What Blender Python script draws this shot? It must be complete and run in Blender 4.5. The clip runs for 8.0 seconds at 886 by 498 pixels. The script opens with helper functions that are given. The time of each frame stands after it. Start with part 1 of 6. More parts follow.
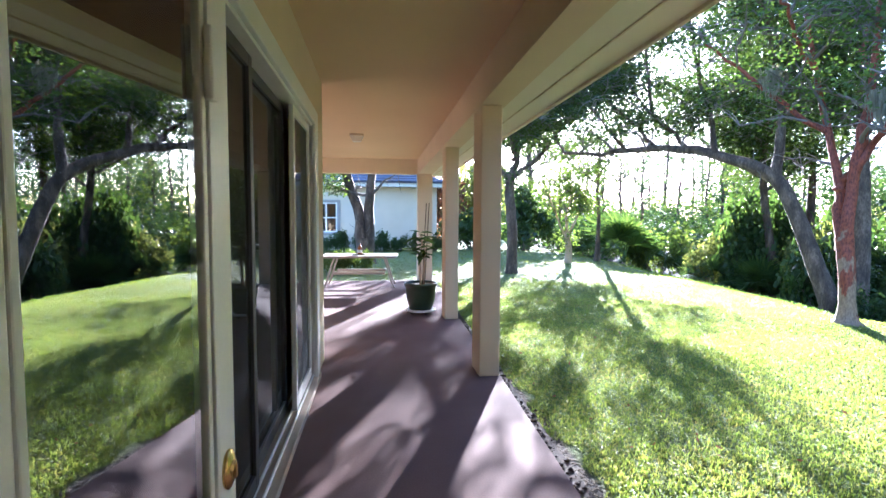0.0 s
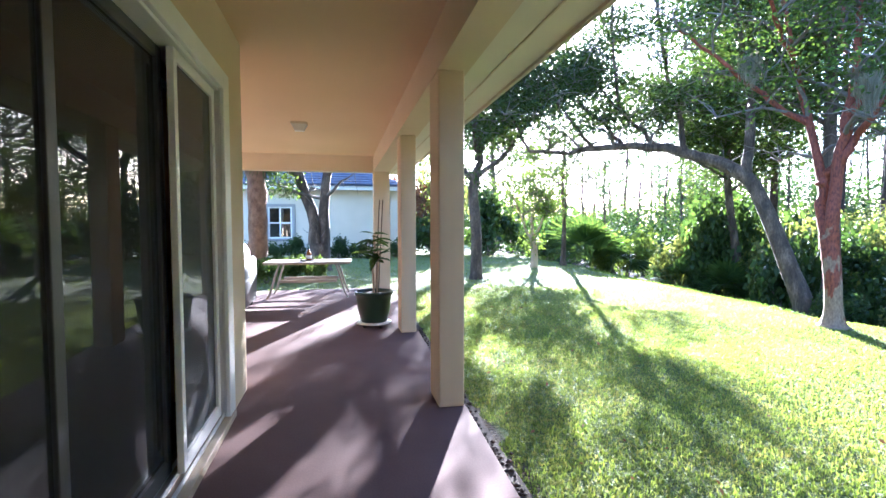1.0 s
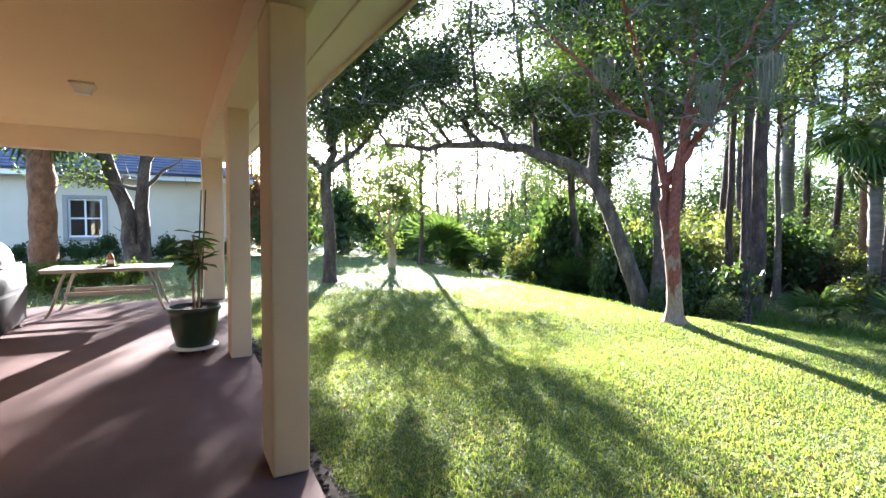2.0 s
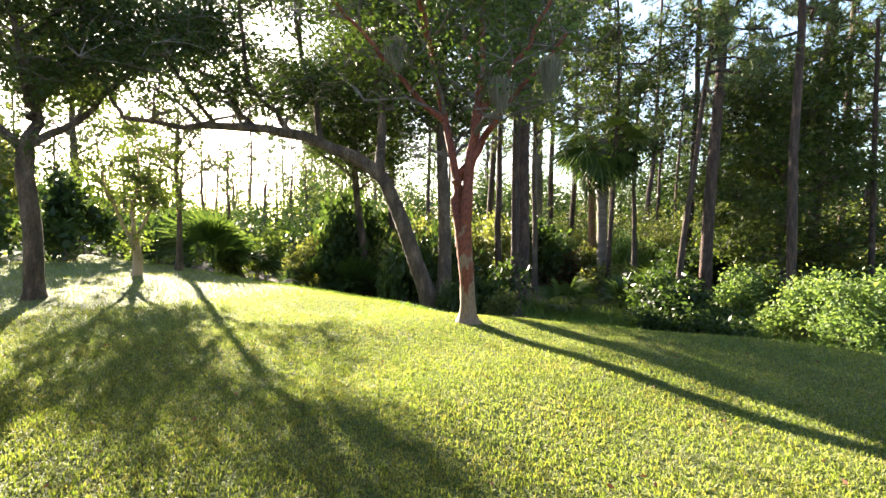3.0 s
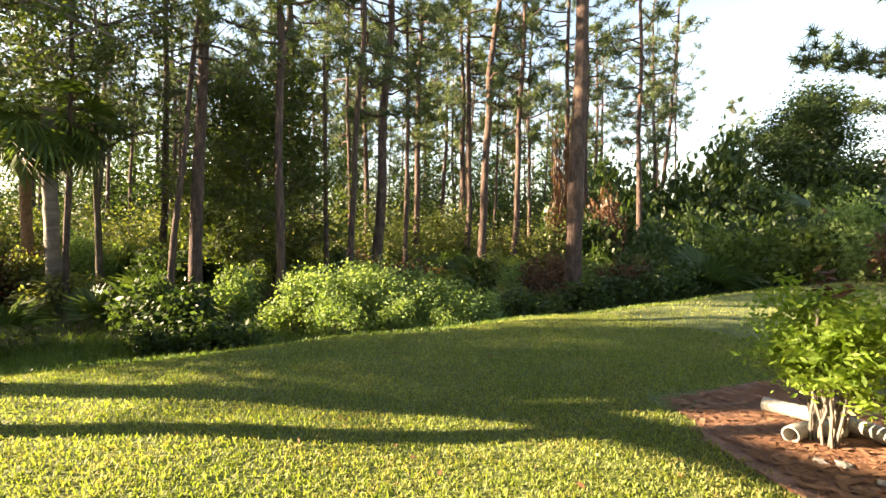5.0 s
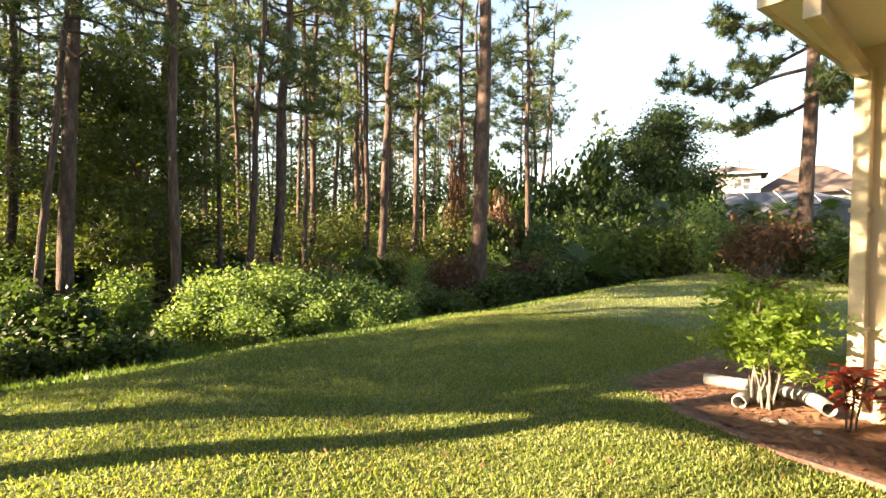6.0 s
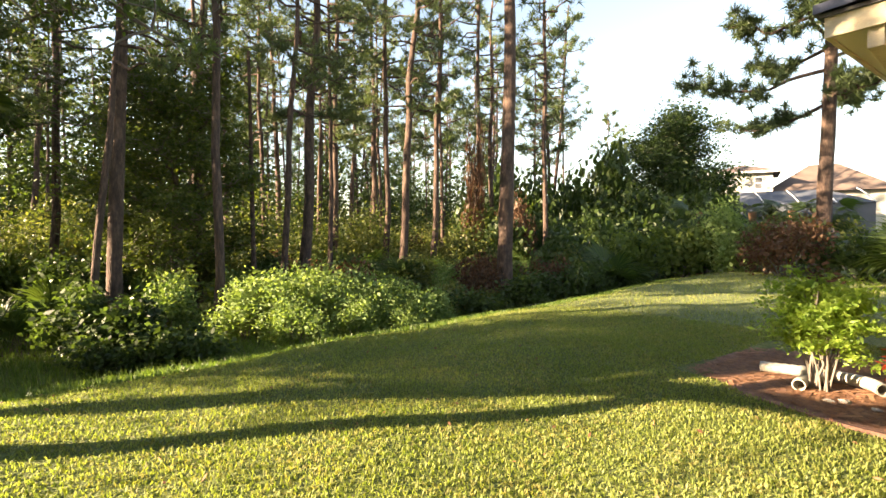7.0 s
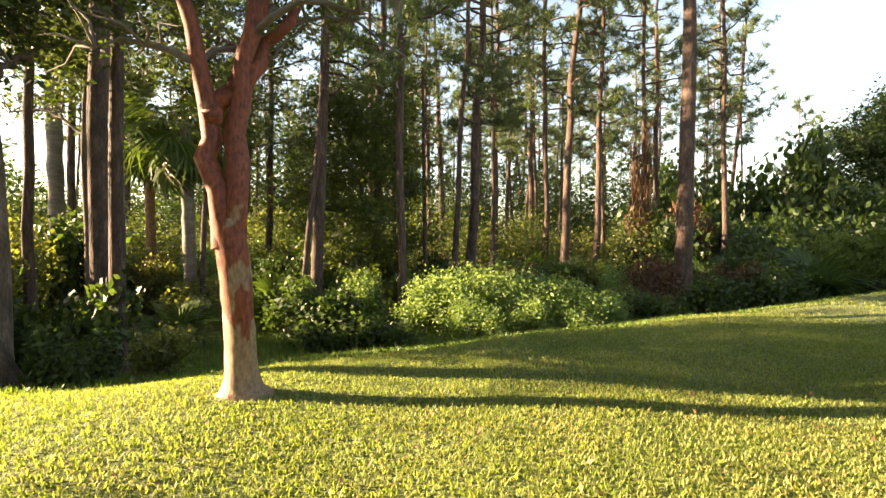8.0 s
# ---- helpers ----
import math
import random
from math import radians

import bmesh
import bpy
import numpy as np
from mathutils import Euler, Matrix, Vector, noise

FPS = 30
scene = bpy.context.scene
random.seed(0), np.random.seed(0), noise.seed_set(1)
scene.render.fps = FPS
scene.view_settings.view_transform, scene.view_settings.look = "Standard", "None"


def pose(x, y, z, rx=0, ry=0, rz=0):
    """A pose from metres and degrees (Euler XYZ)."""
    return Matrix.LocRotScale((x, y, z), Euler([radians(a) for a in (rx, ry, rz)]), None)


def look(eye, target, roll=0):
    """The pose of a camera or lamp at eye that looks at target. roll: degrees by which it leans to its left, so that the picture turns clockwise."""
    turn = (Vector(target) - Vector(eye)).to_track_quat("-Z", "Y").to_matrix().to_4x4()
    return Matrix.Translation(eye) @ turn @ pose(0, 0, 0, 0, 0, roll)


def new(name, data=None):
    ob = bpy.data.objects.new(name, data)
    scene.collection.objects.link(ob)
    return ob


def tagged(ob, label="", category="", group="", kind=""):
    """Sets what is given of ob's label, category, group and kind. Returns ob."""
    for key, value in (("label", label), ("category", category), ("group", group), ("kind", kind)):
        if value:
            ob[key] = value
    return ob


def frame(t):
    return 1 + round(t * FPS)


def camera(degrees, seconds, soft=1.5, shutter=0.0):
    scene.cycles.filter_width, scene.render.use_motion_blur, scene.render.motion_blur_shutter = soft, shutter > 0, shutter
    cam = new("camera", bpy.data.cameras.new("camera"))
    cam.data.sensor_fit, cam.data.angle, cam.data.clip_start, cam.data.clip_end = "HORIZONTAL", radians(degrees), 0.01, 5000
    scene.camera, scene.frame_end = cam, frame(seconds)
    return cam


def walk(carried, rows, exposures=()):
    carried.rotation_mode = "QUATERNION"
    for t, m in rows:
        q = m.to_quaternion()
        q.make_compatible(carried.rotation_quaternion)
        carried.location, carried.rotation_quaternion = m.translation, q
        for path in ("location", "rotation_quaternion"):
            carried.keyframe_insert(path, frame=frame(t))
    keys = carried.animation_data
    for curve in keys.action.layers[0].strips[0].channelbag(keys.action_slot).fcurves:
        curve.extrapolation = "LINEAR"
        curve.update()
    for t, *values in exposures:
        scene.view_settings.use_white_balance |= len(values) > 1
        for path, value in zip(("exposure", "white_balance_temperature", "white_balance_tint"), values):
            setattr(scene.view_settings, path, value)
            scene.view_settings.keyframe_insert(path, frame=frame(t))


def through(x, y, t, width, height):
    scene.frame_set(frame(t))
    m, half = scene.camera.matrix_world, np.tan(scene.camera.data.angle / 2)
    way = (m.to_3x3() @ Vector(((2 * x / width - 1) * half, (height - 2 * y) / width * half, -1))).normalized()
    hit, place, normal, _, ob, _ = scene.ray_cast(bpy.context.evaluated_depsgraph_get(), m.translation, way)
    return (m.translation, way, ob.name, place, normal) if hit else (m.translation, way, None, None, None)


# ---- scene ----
cam = camera(84.3, 8.0)
PATH = [
    (0, (-0.11, 0.005, 1.423), (0.158, 1.983, 1.3), 0.3),
    (0.5, (-0.039, 0.424, 1.371), (0.246, 2.401, 1.265), -0.0),
    (1, (0.109, 0.841, 1.323), (0.522, 2.796, 1.227), -0.1),
    (2.5, (0.613, 2.1, 1.323), (1.913, 3.617, 1.219), 0.6),
    (3, (0.953, 2.499, 1.279), (2.569, 3.674, 1.184), 0.7),
    (3.5, (1.272, 2.856, 1.248), (3.122, 3.611, 1.158), 0.8),
    (4, (1.776, 3.192, 1.184), (3.757, 3.455, 1.109), 0.7),
    (4.5, (2.111, 3.494, 1.151), (4.09, 3.206, 1.092), 0.5),
    (5, (2.394, 3.805, 1.137), (4.231, 3.015, 1.087), 0.7),
    (6.5, (2.758, 4.999, 1.169), (4.332, 3.766, 1.118), 0.4),
    (7, (2.767, 5.382, 1.162), (4.379, 4.198, 1.117), 0.1),
    (7.5, (2.863, 5.711, 1.049), (4.6, 4.72, 1.02), 0.2),
    (8, (2.896, 6.018, 1.009), (4.784, 5.357, 0.991), 0.1),
]
walk(cam, [(t, look(eye, target, roll)) for t, eye, target, roll in PATH],
     [(0.0, 4.02, 4700, 19), (1.2, 4.12, 4700, 18), (2.5, 3.27, 5800, 15), (4.0, 3.05, 7300, 16), (5.0, 3.2, 7900, 17), (6.5, 3.15, 7900, 17), (8.0, 3.1, 8500, 17)])

# ---- world, sun, exposure ----
SUN_AZ, SUN_EL = 22.1, 16.4
world = bpy.data.worlds.new("sky")
scene.world = world
world.use_nodes = True
wn = world.node_tree
sky = wn.nodes.new("ShaderNodeTexSky")
sky.sky_type, sky.sun_disc = "NISHITA", False
sky.sun_elevation, sky.sun_rotation = radians(SUN_EL), radians(SUN_AZ)
sky.dust_density, sky.ozone_density = 1.0, 1.0
wn.links.new(sky.outputs[0], wn.nodes["Background"].inputs[0])
wn.nodes["Background"].inputs[1].default_value = 0.068
SUNWARD = Vector((math.sin(radians(SUN_AZ)) * math.cos(radians(SUN_EL)), math.cos(radians(SUN_AZ)) * math.cos(radians(SUN_EL)), math.sin(radians(SUN_EL))))
lamp = bpy.data.lights.new("sun", "SUN")
lamp.energy, lamp.angle, lamp.color = 5.0, radians(0.5), (1.0, 0.86, 0.66)
new("sun", lamp).matrix_world = look(SUNWARD * 60, (0, 0, 0))

# ---- materials ----


def material(name):
    m = bpy.data.materials.new(name)
    m.use_nodes = True
    n = m.node_tree.nodes
    return m, n, m.node_tree.links, n["Principled BSDF"]


def ramp(n, l, fac, stops):
    r = n.new("ShaderNodeValToRGB")
    els = r.color_ramp.elements
    while len(els) < len(stops):
        els.new(0.5)
    for e, (p, c) in zip(els, stops):
        e.position, e.color = p, (*c, 1)
    l.new(fac, r.inputs[0])
    return r.outputs[0]


def noise_tex(n, l, scale, detail=5, stretch=None, space="Object"):
    c = n.new("ShaderNodeTexCoord")
    t = n.new("ShaderNodeTexNoise")
    t.inputs["Scale"].default_value, t.inputs["Detail"].default_value = scale, detail
    if stretch:
        mp = n.new("ShaderNodeMapping")
        mp.inputs["Scale"].default_value = stretch
        l.new(c.outputs[space], mp.inputs[0])
        l.new(mp.outputs[0], t.inputs[0])
    else:
        l.new(c.outputs[space], t.inputs[0])
    return t.outputs[0]


def surface(name, low, high, scale=6.0, fine=60.0, rough=0.7, bump=0.2, metal=0.0, stretch=None, mid=None, spec=0.5, depth=0.01):
    """A surface of two tones: broad stains, fine grain and relief."""
    m, n, l, b = material(name)
    broad = noise_tex(n, l, scale, 5, stretch)
    grain = noise_tex(n, l, fine, 4, stretch)
    mixf = n.new("ShaderNodeMath")
    mixf.operation = "MULTIPLY_ADD"
    mixf.inputs[1].default_value = 0.35
    l.new(grain, mixf.inputs[0])
    sub = n.new("ShaderNodeMath")
    sub.operation = "MULTIPLY"
    sub.inputs[1].default_value = 0.65
    l.new(broad, sub.inputs[0])
    l.new(sub.outputs[0], mixf.inputs[2])
    stops = [(0.3, low), (0.7, high)] if mid is None else [(0.3, low), (0.5, mid), (0.7, high)]
    l.new(ramp(n, l, mixf.outputs[0], stops), b.inputs["Base Color"])
    b.inputs["Roughness"].default_value, b.inputs["Metallic"].default_value = rough, metal
    b.inputs["Specular IOR Level"].default_value = spec
    if bump:
        bp = n.new("ShaderNodeBump")
        bp.inputs["Strength"].default_value, bp.inputs["Distance"].default_value = bump, depth
        l.new(mixf.outputs[0], bp.inputs["Height"])
        l.new(bp.outputs[0], b.inputs["Normal"])
    return m


def leafy(name, low, high, through=0.45, rough=0.45, glow=(1.5, 1.5, 0.7), patchy=None):
    """Foliage: each leaf its own tone, each plant its own shade, light passing through."""
    m, n, l, b = material(name)
    geo, info = n.new("ShaderNodeNewGeometry"), n.new("ShaderNodeObjectInfo")
    mix = n.new("ShaderNodeMath")
    mix.operation = "MULTIPLY_ADD"
    mix.inputs[1].default_value = 0.65
    l.new(geo.outputs["Random Per Island"], mix.inputs[0])
    half = n.new("ShaderNodeMath")
    half.operation = "MULTIPLY"
    half.inputs[1].default_value = 0.35
    l.new(info.outputs["Random"], half.inputs[0])
    l.new(half.outputs[0], mix.inputs[2])
    col = ramp(n, l, mix.outputs[0], [(0.05, low), (0.95, high)])
    if patchy:
        # dry straw-coloured patches and single dead blades
        dry, patch = n.new("ShaderNodeMix"), n.new("ShaderNodeMath")
        dry.data_type = "RGBA"
        patch.operation = "MULTIPLY"
        l.new(ramp(n, l, noise_tex(n, l, 1.7, 6), [(0.40, (0.15, 0.15, 0.15)), (0.62, (1, 1, 1))]), patch.inputs[0])
        l.new(ramp(n, l, noise_tex(n, l, 23, 4), [(0.46, (0.0, 0.0, 0.0)), (0.66, (0.75, 0.75, 0.75))]), patch.inputs[1])
        l.new(patch.outputs[0], dry.inputs[0])
        l.new(col, dry.inputs[6])
        dry.inputs[7].default_value = (*patchy, 1)
        col = dry.outputs[2]
    l.new(col, b.inputs["Base Color"])
    b.inputs["Roughness"].default_value = rough
    b.inputs["Specular IOR Level"].default_value = 0.35
    t = n.new("ShaderNodeBsdfTranslucent")
    tint = n.new("ShaderNodeMix")
    tint.data_type, tint.blend_type, tint.clamp_result = "RGBA", "MULTIPLY", False
    tint.inputs[0].default_value = 1.0
    l.new(col, tint.inputs[6])
    tint.inputs[7].default_value = (*glow, 1)
    l.new(tint.outputs[2], t.inputs[0])
    ms = n.new("ShaderNodeMixShader")
    ms.inputs[0].default_value = through
    l.new(b.outputs[0], ms.inputs[1])
    l.new(t.outputs[0], ms.inputs[2])
    l.new(ms.outputs[0], n["Material Output"].inputs[0])
    return m


def glass(name, tint=(0.75, 0.8, 0.78), gloss=1.0, screen=0.0, ior=2.0, wire_tone=0.20):
    m, n, l, b = material(name)
    n.remove(b)
    tr, gl, fr, ms = n.new("ShaderNodeBsdfTransparent"), n.new("ShaderNodeBsdfGlossy"), n.new("ShaderNodeFresnel"), n.new("ShaderNodeMixShader")
    tr.inputs[0].default_value = (*tint, 1)
    gl.inputs["Roughness"].default_value = 0.01
    gl.inputs[0].default_value = (gloss, gloss, gloss, 1)
    fr.inputs["IOR"].default_value = ior
    l.new(fr.outputs[0], ms.inputs[0])
    l.new(tr.outputs[0], ms.inputs[1])
    l.new(gl.outputs[0], ms.inputs[2])
    out = ms
    if screen:
        # fine grey insect screen in front of the pane
        wire, out = n.new("ShaderNodeBsdfDiffuse"), n.new("ShaderNodeMixShader")
        wire.inputs[0].default_value = (wire_tone, wire_tone, wire_tone, 1)
        out.inputs[0].default_value = screen
        l.new(ms.outputs[0], out.inputs[1])
        l.new(wire.outputs[0], out.inputs[2])
    l.new(out.outputs[0], n["Material Output"].inputs[0])
    return m


STUCCO = surface("stucco_cream", (0.62, 0.50, 0.33), (0.70, 0.57, 0.39), 1.5, 180, 0.9, 0.45, depth=0.006)
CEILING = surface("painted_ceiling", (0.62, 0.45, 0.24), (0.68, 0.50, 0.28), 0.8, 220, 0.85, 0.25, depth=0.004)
SOFFIT = surface("soffit_paint", (0.72, 0.66, 0.53), (0.78, 0.72, 0.59), 1.2, 120, 0.8, 0.2, depth=0.004)
FASCIA = surface("weathered_fascia", (0.50, 0.40, 0.26), (0.74, 0.64, 0.46), 5, 60, 0.75, 0.3, stretch=(1, 1, 3))
NEIGHBOUR = surface("pale_stucco", (0.60, 0.53, 0.40), (0.70, 0.62, 0.48), 0.9, 60, 0.9, 0.2)
SLAB = surface("brown_painted_slab", (0.11, 0.066, 0.060), (0.175, 0.112, 0.100), 1.3, 95, 0.8, 0.3, mid=(0.14, 0.086, 0.078), spec=0.1, depth=0.006)
WHITE = surface("white_paint", (0.74, 0.74, 0.70), (0.82, 0.82, 0.78), 3, 90, 0.4, 0.05)
ALU = surface("white_aluminium", (0.70, 0.70, 0.67), (0.80, 0.80, 0.77), 4, 60, 0.35, 0.05)
BRONZE = surface("tan_weatherstrip", (0.30, 0.24, 0.17), (0.42, 0.34, 0.25), 4, 60, 0.5, 0.1)
BLACK = surface("black_screen_frame", (0.02, 0.02, 0.02), (0.045, 0.045, 0.045), 6, 80, 0.5, 0.1)
BRASS = surface("polished_brass", (0.62, 0.42, 0.12), (0.78, 0.55, 0.18), 12, 60, 0.22, 0.05, metal=1.0)
# the rooms' dimness is put into this darkened tone, floors and walls alike
INSIDE = surface("dimmed_interior_tone", (0.20, 0.18, 0.15), (0.26, 0.24, 0.20), 1, 50, 0.9, 0.1)
CURTAIN = surface("grey_blind_fabric", (0.42, 0.43, 0.42), (0.52, 0.53, 0.51), 2, 70, 0.9, 0.1)
BLIND = surface("pale_blind_slat", (0.74, 0.76, 0.73), (0.82, 0.84, 0.80), 2, 70, 0.6, 0.05)
POT = surface("dark_green_glaze", (0.012, 0.028, 0.016), (0.025, 0.055, 0.03), 4, 70, 0.3, 0.08)
SOIL = surface("potting_soil", (0.02, 0.013, 0.008), (0.07, 0.045, 0.03), 18, 90, 0.95, 0.8)
BAMBOO = surface("dark_cane", (0.06, 0.04, 0.02), (0.13, 0.09, 0.05), 14, 80, 0.6, 0.2)
TABLETOP = surface("mottled_stone_top", (0.36, 0.31, 0.25), (0.58, 0.52, 0.44), 5, 50, 0.45, 0.15)
TABLEMETAL = surface("champagne_metal", (0.36, 0.31, 0.24), (0.48, 0.42, 0.33), 5, 60, 0.45, 0.1, metal=0.3)
COVER = surface("black_vinyl_cover", (0.012, 0.011, 0.012), (0.03, 0.026, 0.028), 4, 60, 0.45, 0.3)
DULLSTEEL = surface("grey_hood_enamel", (0.4, 0.37, 0.34), (0.5, 0.46, 0.42), 3, 60, 0.35, 0.05)
AMBER = surface("amber_bottle", (0.20, 0.07, 0.02), (0.30, 0.11, 0.03), 5, 40, 0.25, 0.0)
ROOF = surface("blue_grey_shingle", (0.055, 0.06, 0.09), (0.13, 0.14, 0.19), 2.5, 40, 0.9, 0.4)
FARWALL = surface("far_house_stucco", (0.34, 0.33, 0.29), (0.42, 0.41, 0.36), 0.9, 40, 0.9, 0.1)
CAGE = surface("dark_screen_mesh", (0.05, 0.06, 0.075), (0.08, 0.09, 0.11), 2, 40, 0.8, 0.1)
TILEROOF = surface("brown_far_roof", (0.075, 0.052, 0.043), (0.12, 0.09, 0.074), 1.0, 20, 0.9, 0.2)
GREYTRIM = surface("grey_trim", (0.30, 0.28, 0.25), (0.38, 0.36, 0.32), 2, 50, 0.8, 0.1)
SHUTTER = surface("dark_shutter", (0.05, 0.055, 0.06), (0.09, 0.095, 0.10), 3, 40, 0.6, 0.1)
MULCH = surface("red_brown_mulch", (0.10, 0.05, 0.034), (0.33, 0.19, 0.135), 9, 60, 0.95, 0.9, mid=(0.20, 0.105, 0.075), depth=0.03)
STONE = surface("grey_stone", (0.22, 0.21, 0.19), (0.40, 0.38, 0.35), 7, 60, 0.85, 0.4)
PIPE = surface("white_plastic_pipe", (0.24, 0.22, 0.18), (0.44, 0.42, 0.37), 7, 40, 0.4, 0.05)
BARKPINE = surface("pine_bark", (0.020, 0.014, 0.011), (0.155, 0.100, 0.074), 9, 34, 0.95, 1.0, stretch=(1, 1, 0.3), mid=(0.066, 0.042, 0.032), depth=0.06)
BARKOAK = surface("oak_bark", (0.026, 0.018, 0.013), (0.23, 0.175, 0.125), 6, 38, 0.95, 0.9, stretch=(1, 1, 0.35), mid=(0.082, 0.060, 0.043), depth=0.04)
BARKPALE = surface("pale_palm_bark", (0.08, 0.068, 0.056), (0.24, 0.21, 0.17), 5, 30, 0.95, 0.6, stretch=(0.6, 0.6, 2.5), depth=0.03)
BARKPALM = surface("orange_palm_boots", (0.12, 0.06, 0.03), (0.36, 0.20, 0.11), 7, 30, 0.95, 0.9, stretch=(1, 1, 0.8), depth=0.05)
BARKRED = surface("peeling_red_bark", (0.17, 0.045, 0.026), (0.44, 0.31, 0.20), 2.6, 40, 0.7, 0.5, stretch=(1.5, 1.5, 0.45), mid=(0.26, 0.085, 0.048), depth=0.02)
BARKTAN = surface("smooth_tan_bark", (0.30, 0.20, 0.12), (0.50, 0.38, 0.25), 3.0, 50, 0.75, 0.4, stretch=(1.5, 1.5, 0.5), depth=0.02)
TWIG = surface("grey_twig", (0.09, 0.075, 0.06), (0.20, 0.17, 0.14), 9, 40, 0.9, 0.3)


def myrtle_bark():
    """Smooth tan bark below, peeling to red in long patches higher up."""
    m, n, l, b = material("peeling_myrtle_bark")
    patch, grain = noise_tex(n, l, 4.0, 3, (1.6, 1.6, 0.7)), noise_tex(n, l, 40, 4, (1, 1, 0.4))
    c, sep = n.new("ShaderNodeTexCoord"), n.new("ShaderNodeSeparateXYZ")
    l.new(c.outputs["Object"], sep.inputs[0])
    rise = n.new("ShaderNodeMapRange")
    rise.inputs["From Min"].default_value, rise.inputs["From Max"].default_value = 0.1, 2.1
    rise.inputs["To Min"].default_value, rise.inputs["To Max"].default_value = -0.13, 0.2
    l.new(sep.outputs[2], rise.inputs[0])
    add = n.new("ShaderNodeMath")
    l.new(patch, add.inputs[0])
    l.new(rise.outputs[0], add.inputs[1])
    mixc = n.new("ShaderNodeMix")
    mixc.data_type = "RGBA"
    l.new(ramp(n, l, add.outputs[0], [(0.46, (0, 0, 0)), (0.50, (1, 1, 1))]), mixc.inputs[0])
    l.new(ramp(n, l, grain, [(0.3, (0.16, 0.10, 0.058)), (0.7, (0.33, 0.23, 0.138))]), mixc.inputs[6])
    l.new(ramp(n, l, grain, [(0.3, (0.085, 0.020, 0.010)), (0.7, (0.27, 0.070, 0.028))]), mixc.inputs[7])
    l.new(mixc.outputs[2], b.inputs["Base Color"])
    b.inputs["Roughness"].default_value = 0.7
    bp = n.new("ShaderNodeBump")
    bp.inputs["Strength"].default_value, bp.inputs["Distance"].default_value = 0.6, 0.02
    l.new(add.outputs[0], bp.inputs["Height"])
    l.new(bp.outputs[0], b.inputs["Normal"])
    return m


BARKMYRTLE = myrtle_bark()
OAKLEAF = leafy("oak_leaves", (0.024, 0.042, 0.012), (0.080, 0.112, 0.028), 0.45)
REDLEAF = leafy("crape_leaves", (0.030, 0.060, 0.014), (0.10, 0.15, 0.03), 0.45)
LIMELEAF = leafy("sunlit_lime_leaves", (0.055, 0.095, 0.02), (0.15, 0.19, 0.045), 0.45, 0.6)
BUSHLEAF = leafy("bush_leaves", (0.08, 0.145, 0.042), (0.25, 0.33, 0.12), 0.42, 0.65)
BAYLEAF = leafy("bay_leaves", (0.036, 0.064, 0.014), (0.125, 0.15, 0.036), 0.45)
DARKLEAF = leafy("dark_leaves", (0.020, 0.040, 0.014), (0.066, 0.105, 0.028), 0.42)
RUSTLEAF = leafy("rusty_vine_leaves", (0.060, 0.034, 0.020), (0.16, 0.085, 0.045), 0.4, glow=(1.3, 1.0, 0.7))
OLIVELEAF = leafy("olive_leaves", (0.058, 0.078, 0.024), (0.195, 0.205, 0.066), 0.46)
NEEDLE = leafy("pine_needles", (0.034, 0.058, 0.026), (0.11, 0.15, 0.058), 0.35)
FROND = leafy("palmetto_fronds", (0.028, 0.058, 0.018), (0.085, 0.125, 0.032), 0.4)
DRYFROND = leafy("dry_palm_fronds", (0.16, 0.12, 0.07), (0.30, 0.24, 0.15), 0.4, glow=(1.2, 1.1, 0.9))
MOSS = leafy("grey_hanging_moss", (0.16, 0.15, 0.10), (0.30, 0.28, 0.19), 0.4, glow=(1.2, 1.1, 0.9))
NANDINA = leafy("bright_nandina_leaves", (0.10, 0.20, 0.03), (0.28, 0.38, 0.07), 0.5)
CROTON = leafy("red_croton_leaves", (0.10, 0.010, 0.010), (0.34, 0.06, 0.02), 0.3, glow=(1.4, 0.7, 0.5))
GRASS = leafy("lawn_blades", (0.058, 0.105, 0.022), (0.29, 0.325, 0.092), 0.48, 0.6, glow=(1.3, 1.45, 0.55), patchy=(0.40, 0.31, 0.14))
WEED = leafy("tall_weeds", (0.055, 0.11, 0.022), (0.17, 0.24, 0.055), 0.48)
GLASS = glass("window_glass")
DOORGLASS = glass("door_glass", (0.92, 0.94, 0.93), 1.0, 0.0, 3.6)
DARKGLASS = glass("screened_glass", (0.45, 0.47, 0.47), 0.4, 0.4)
SCREEN = glass("black_insect_screen", (0.3, 0.31, 0.31), 0.6, 0.55, 1.9, 0.055)


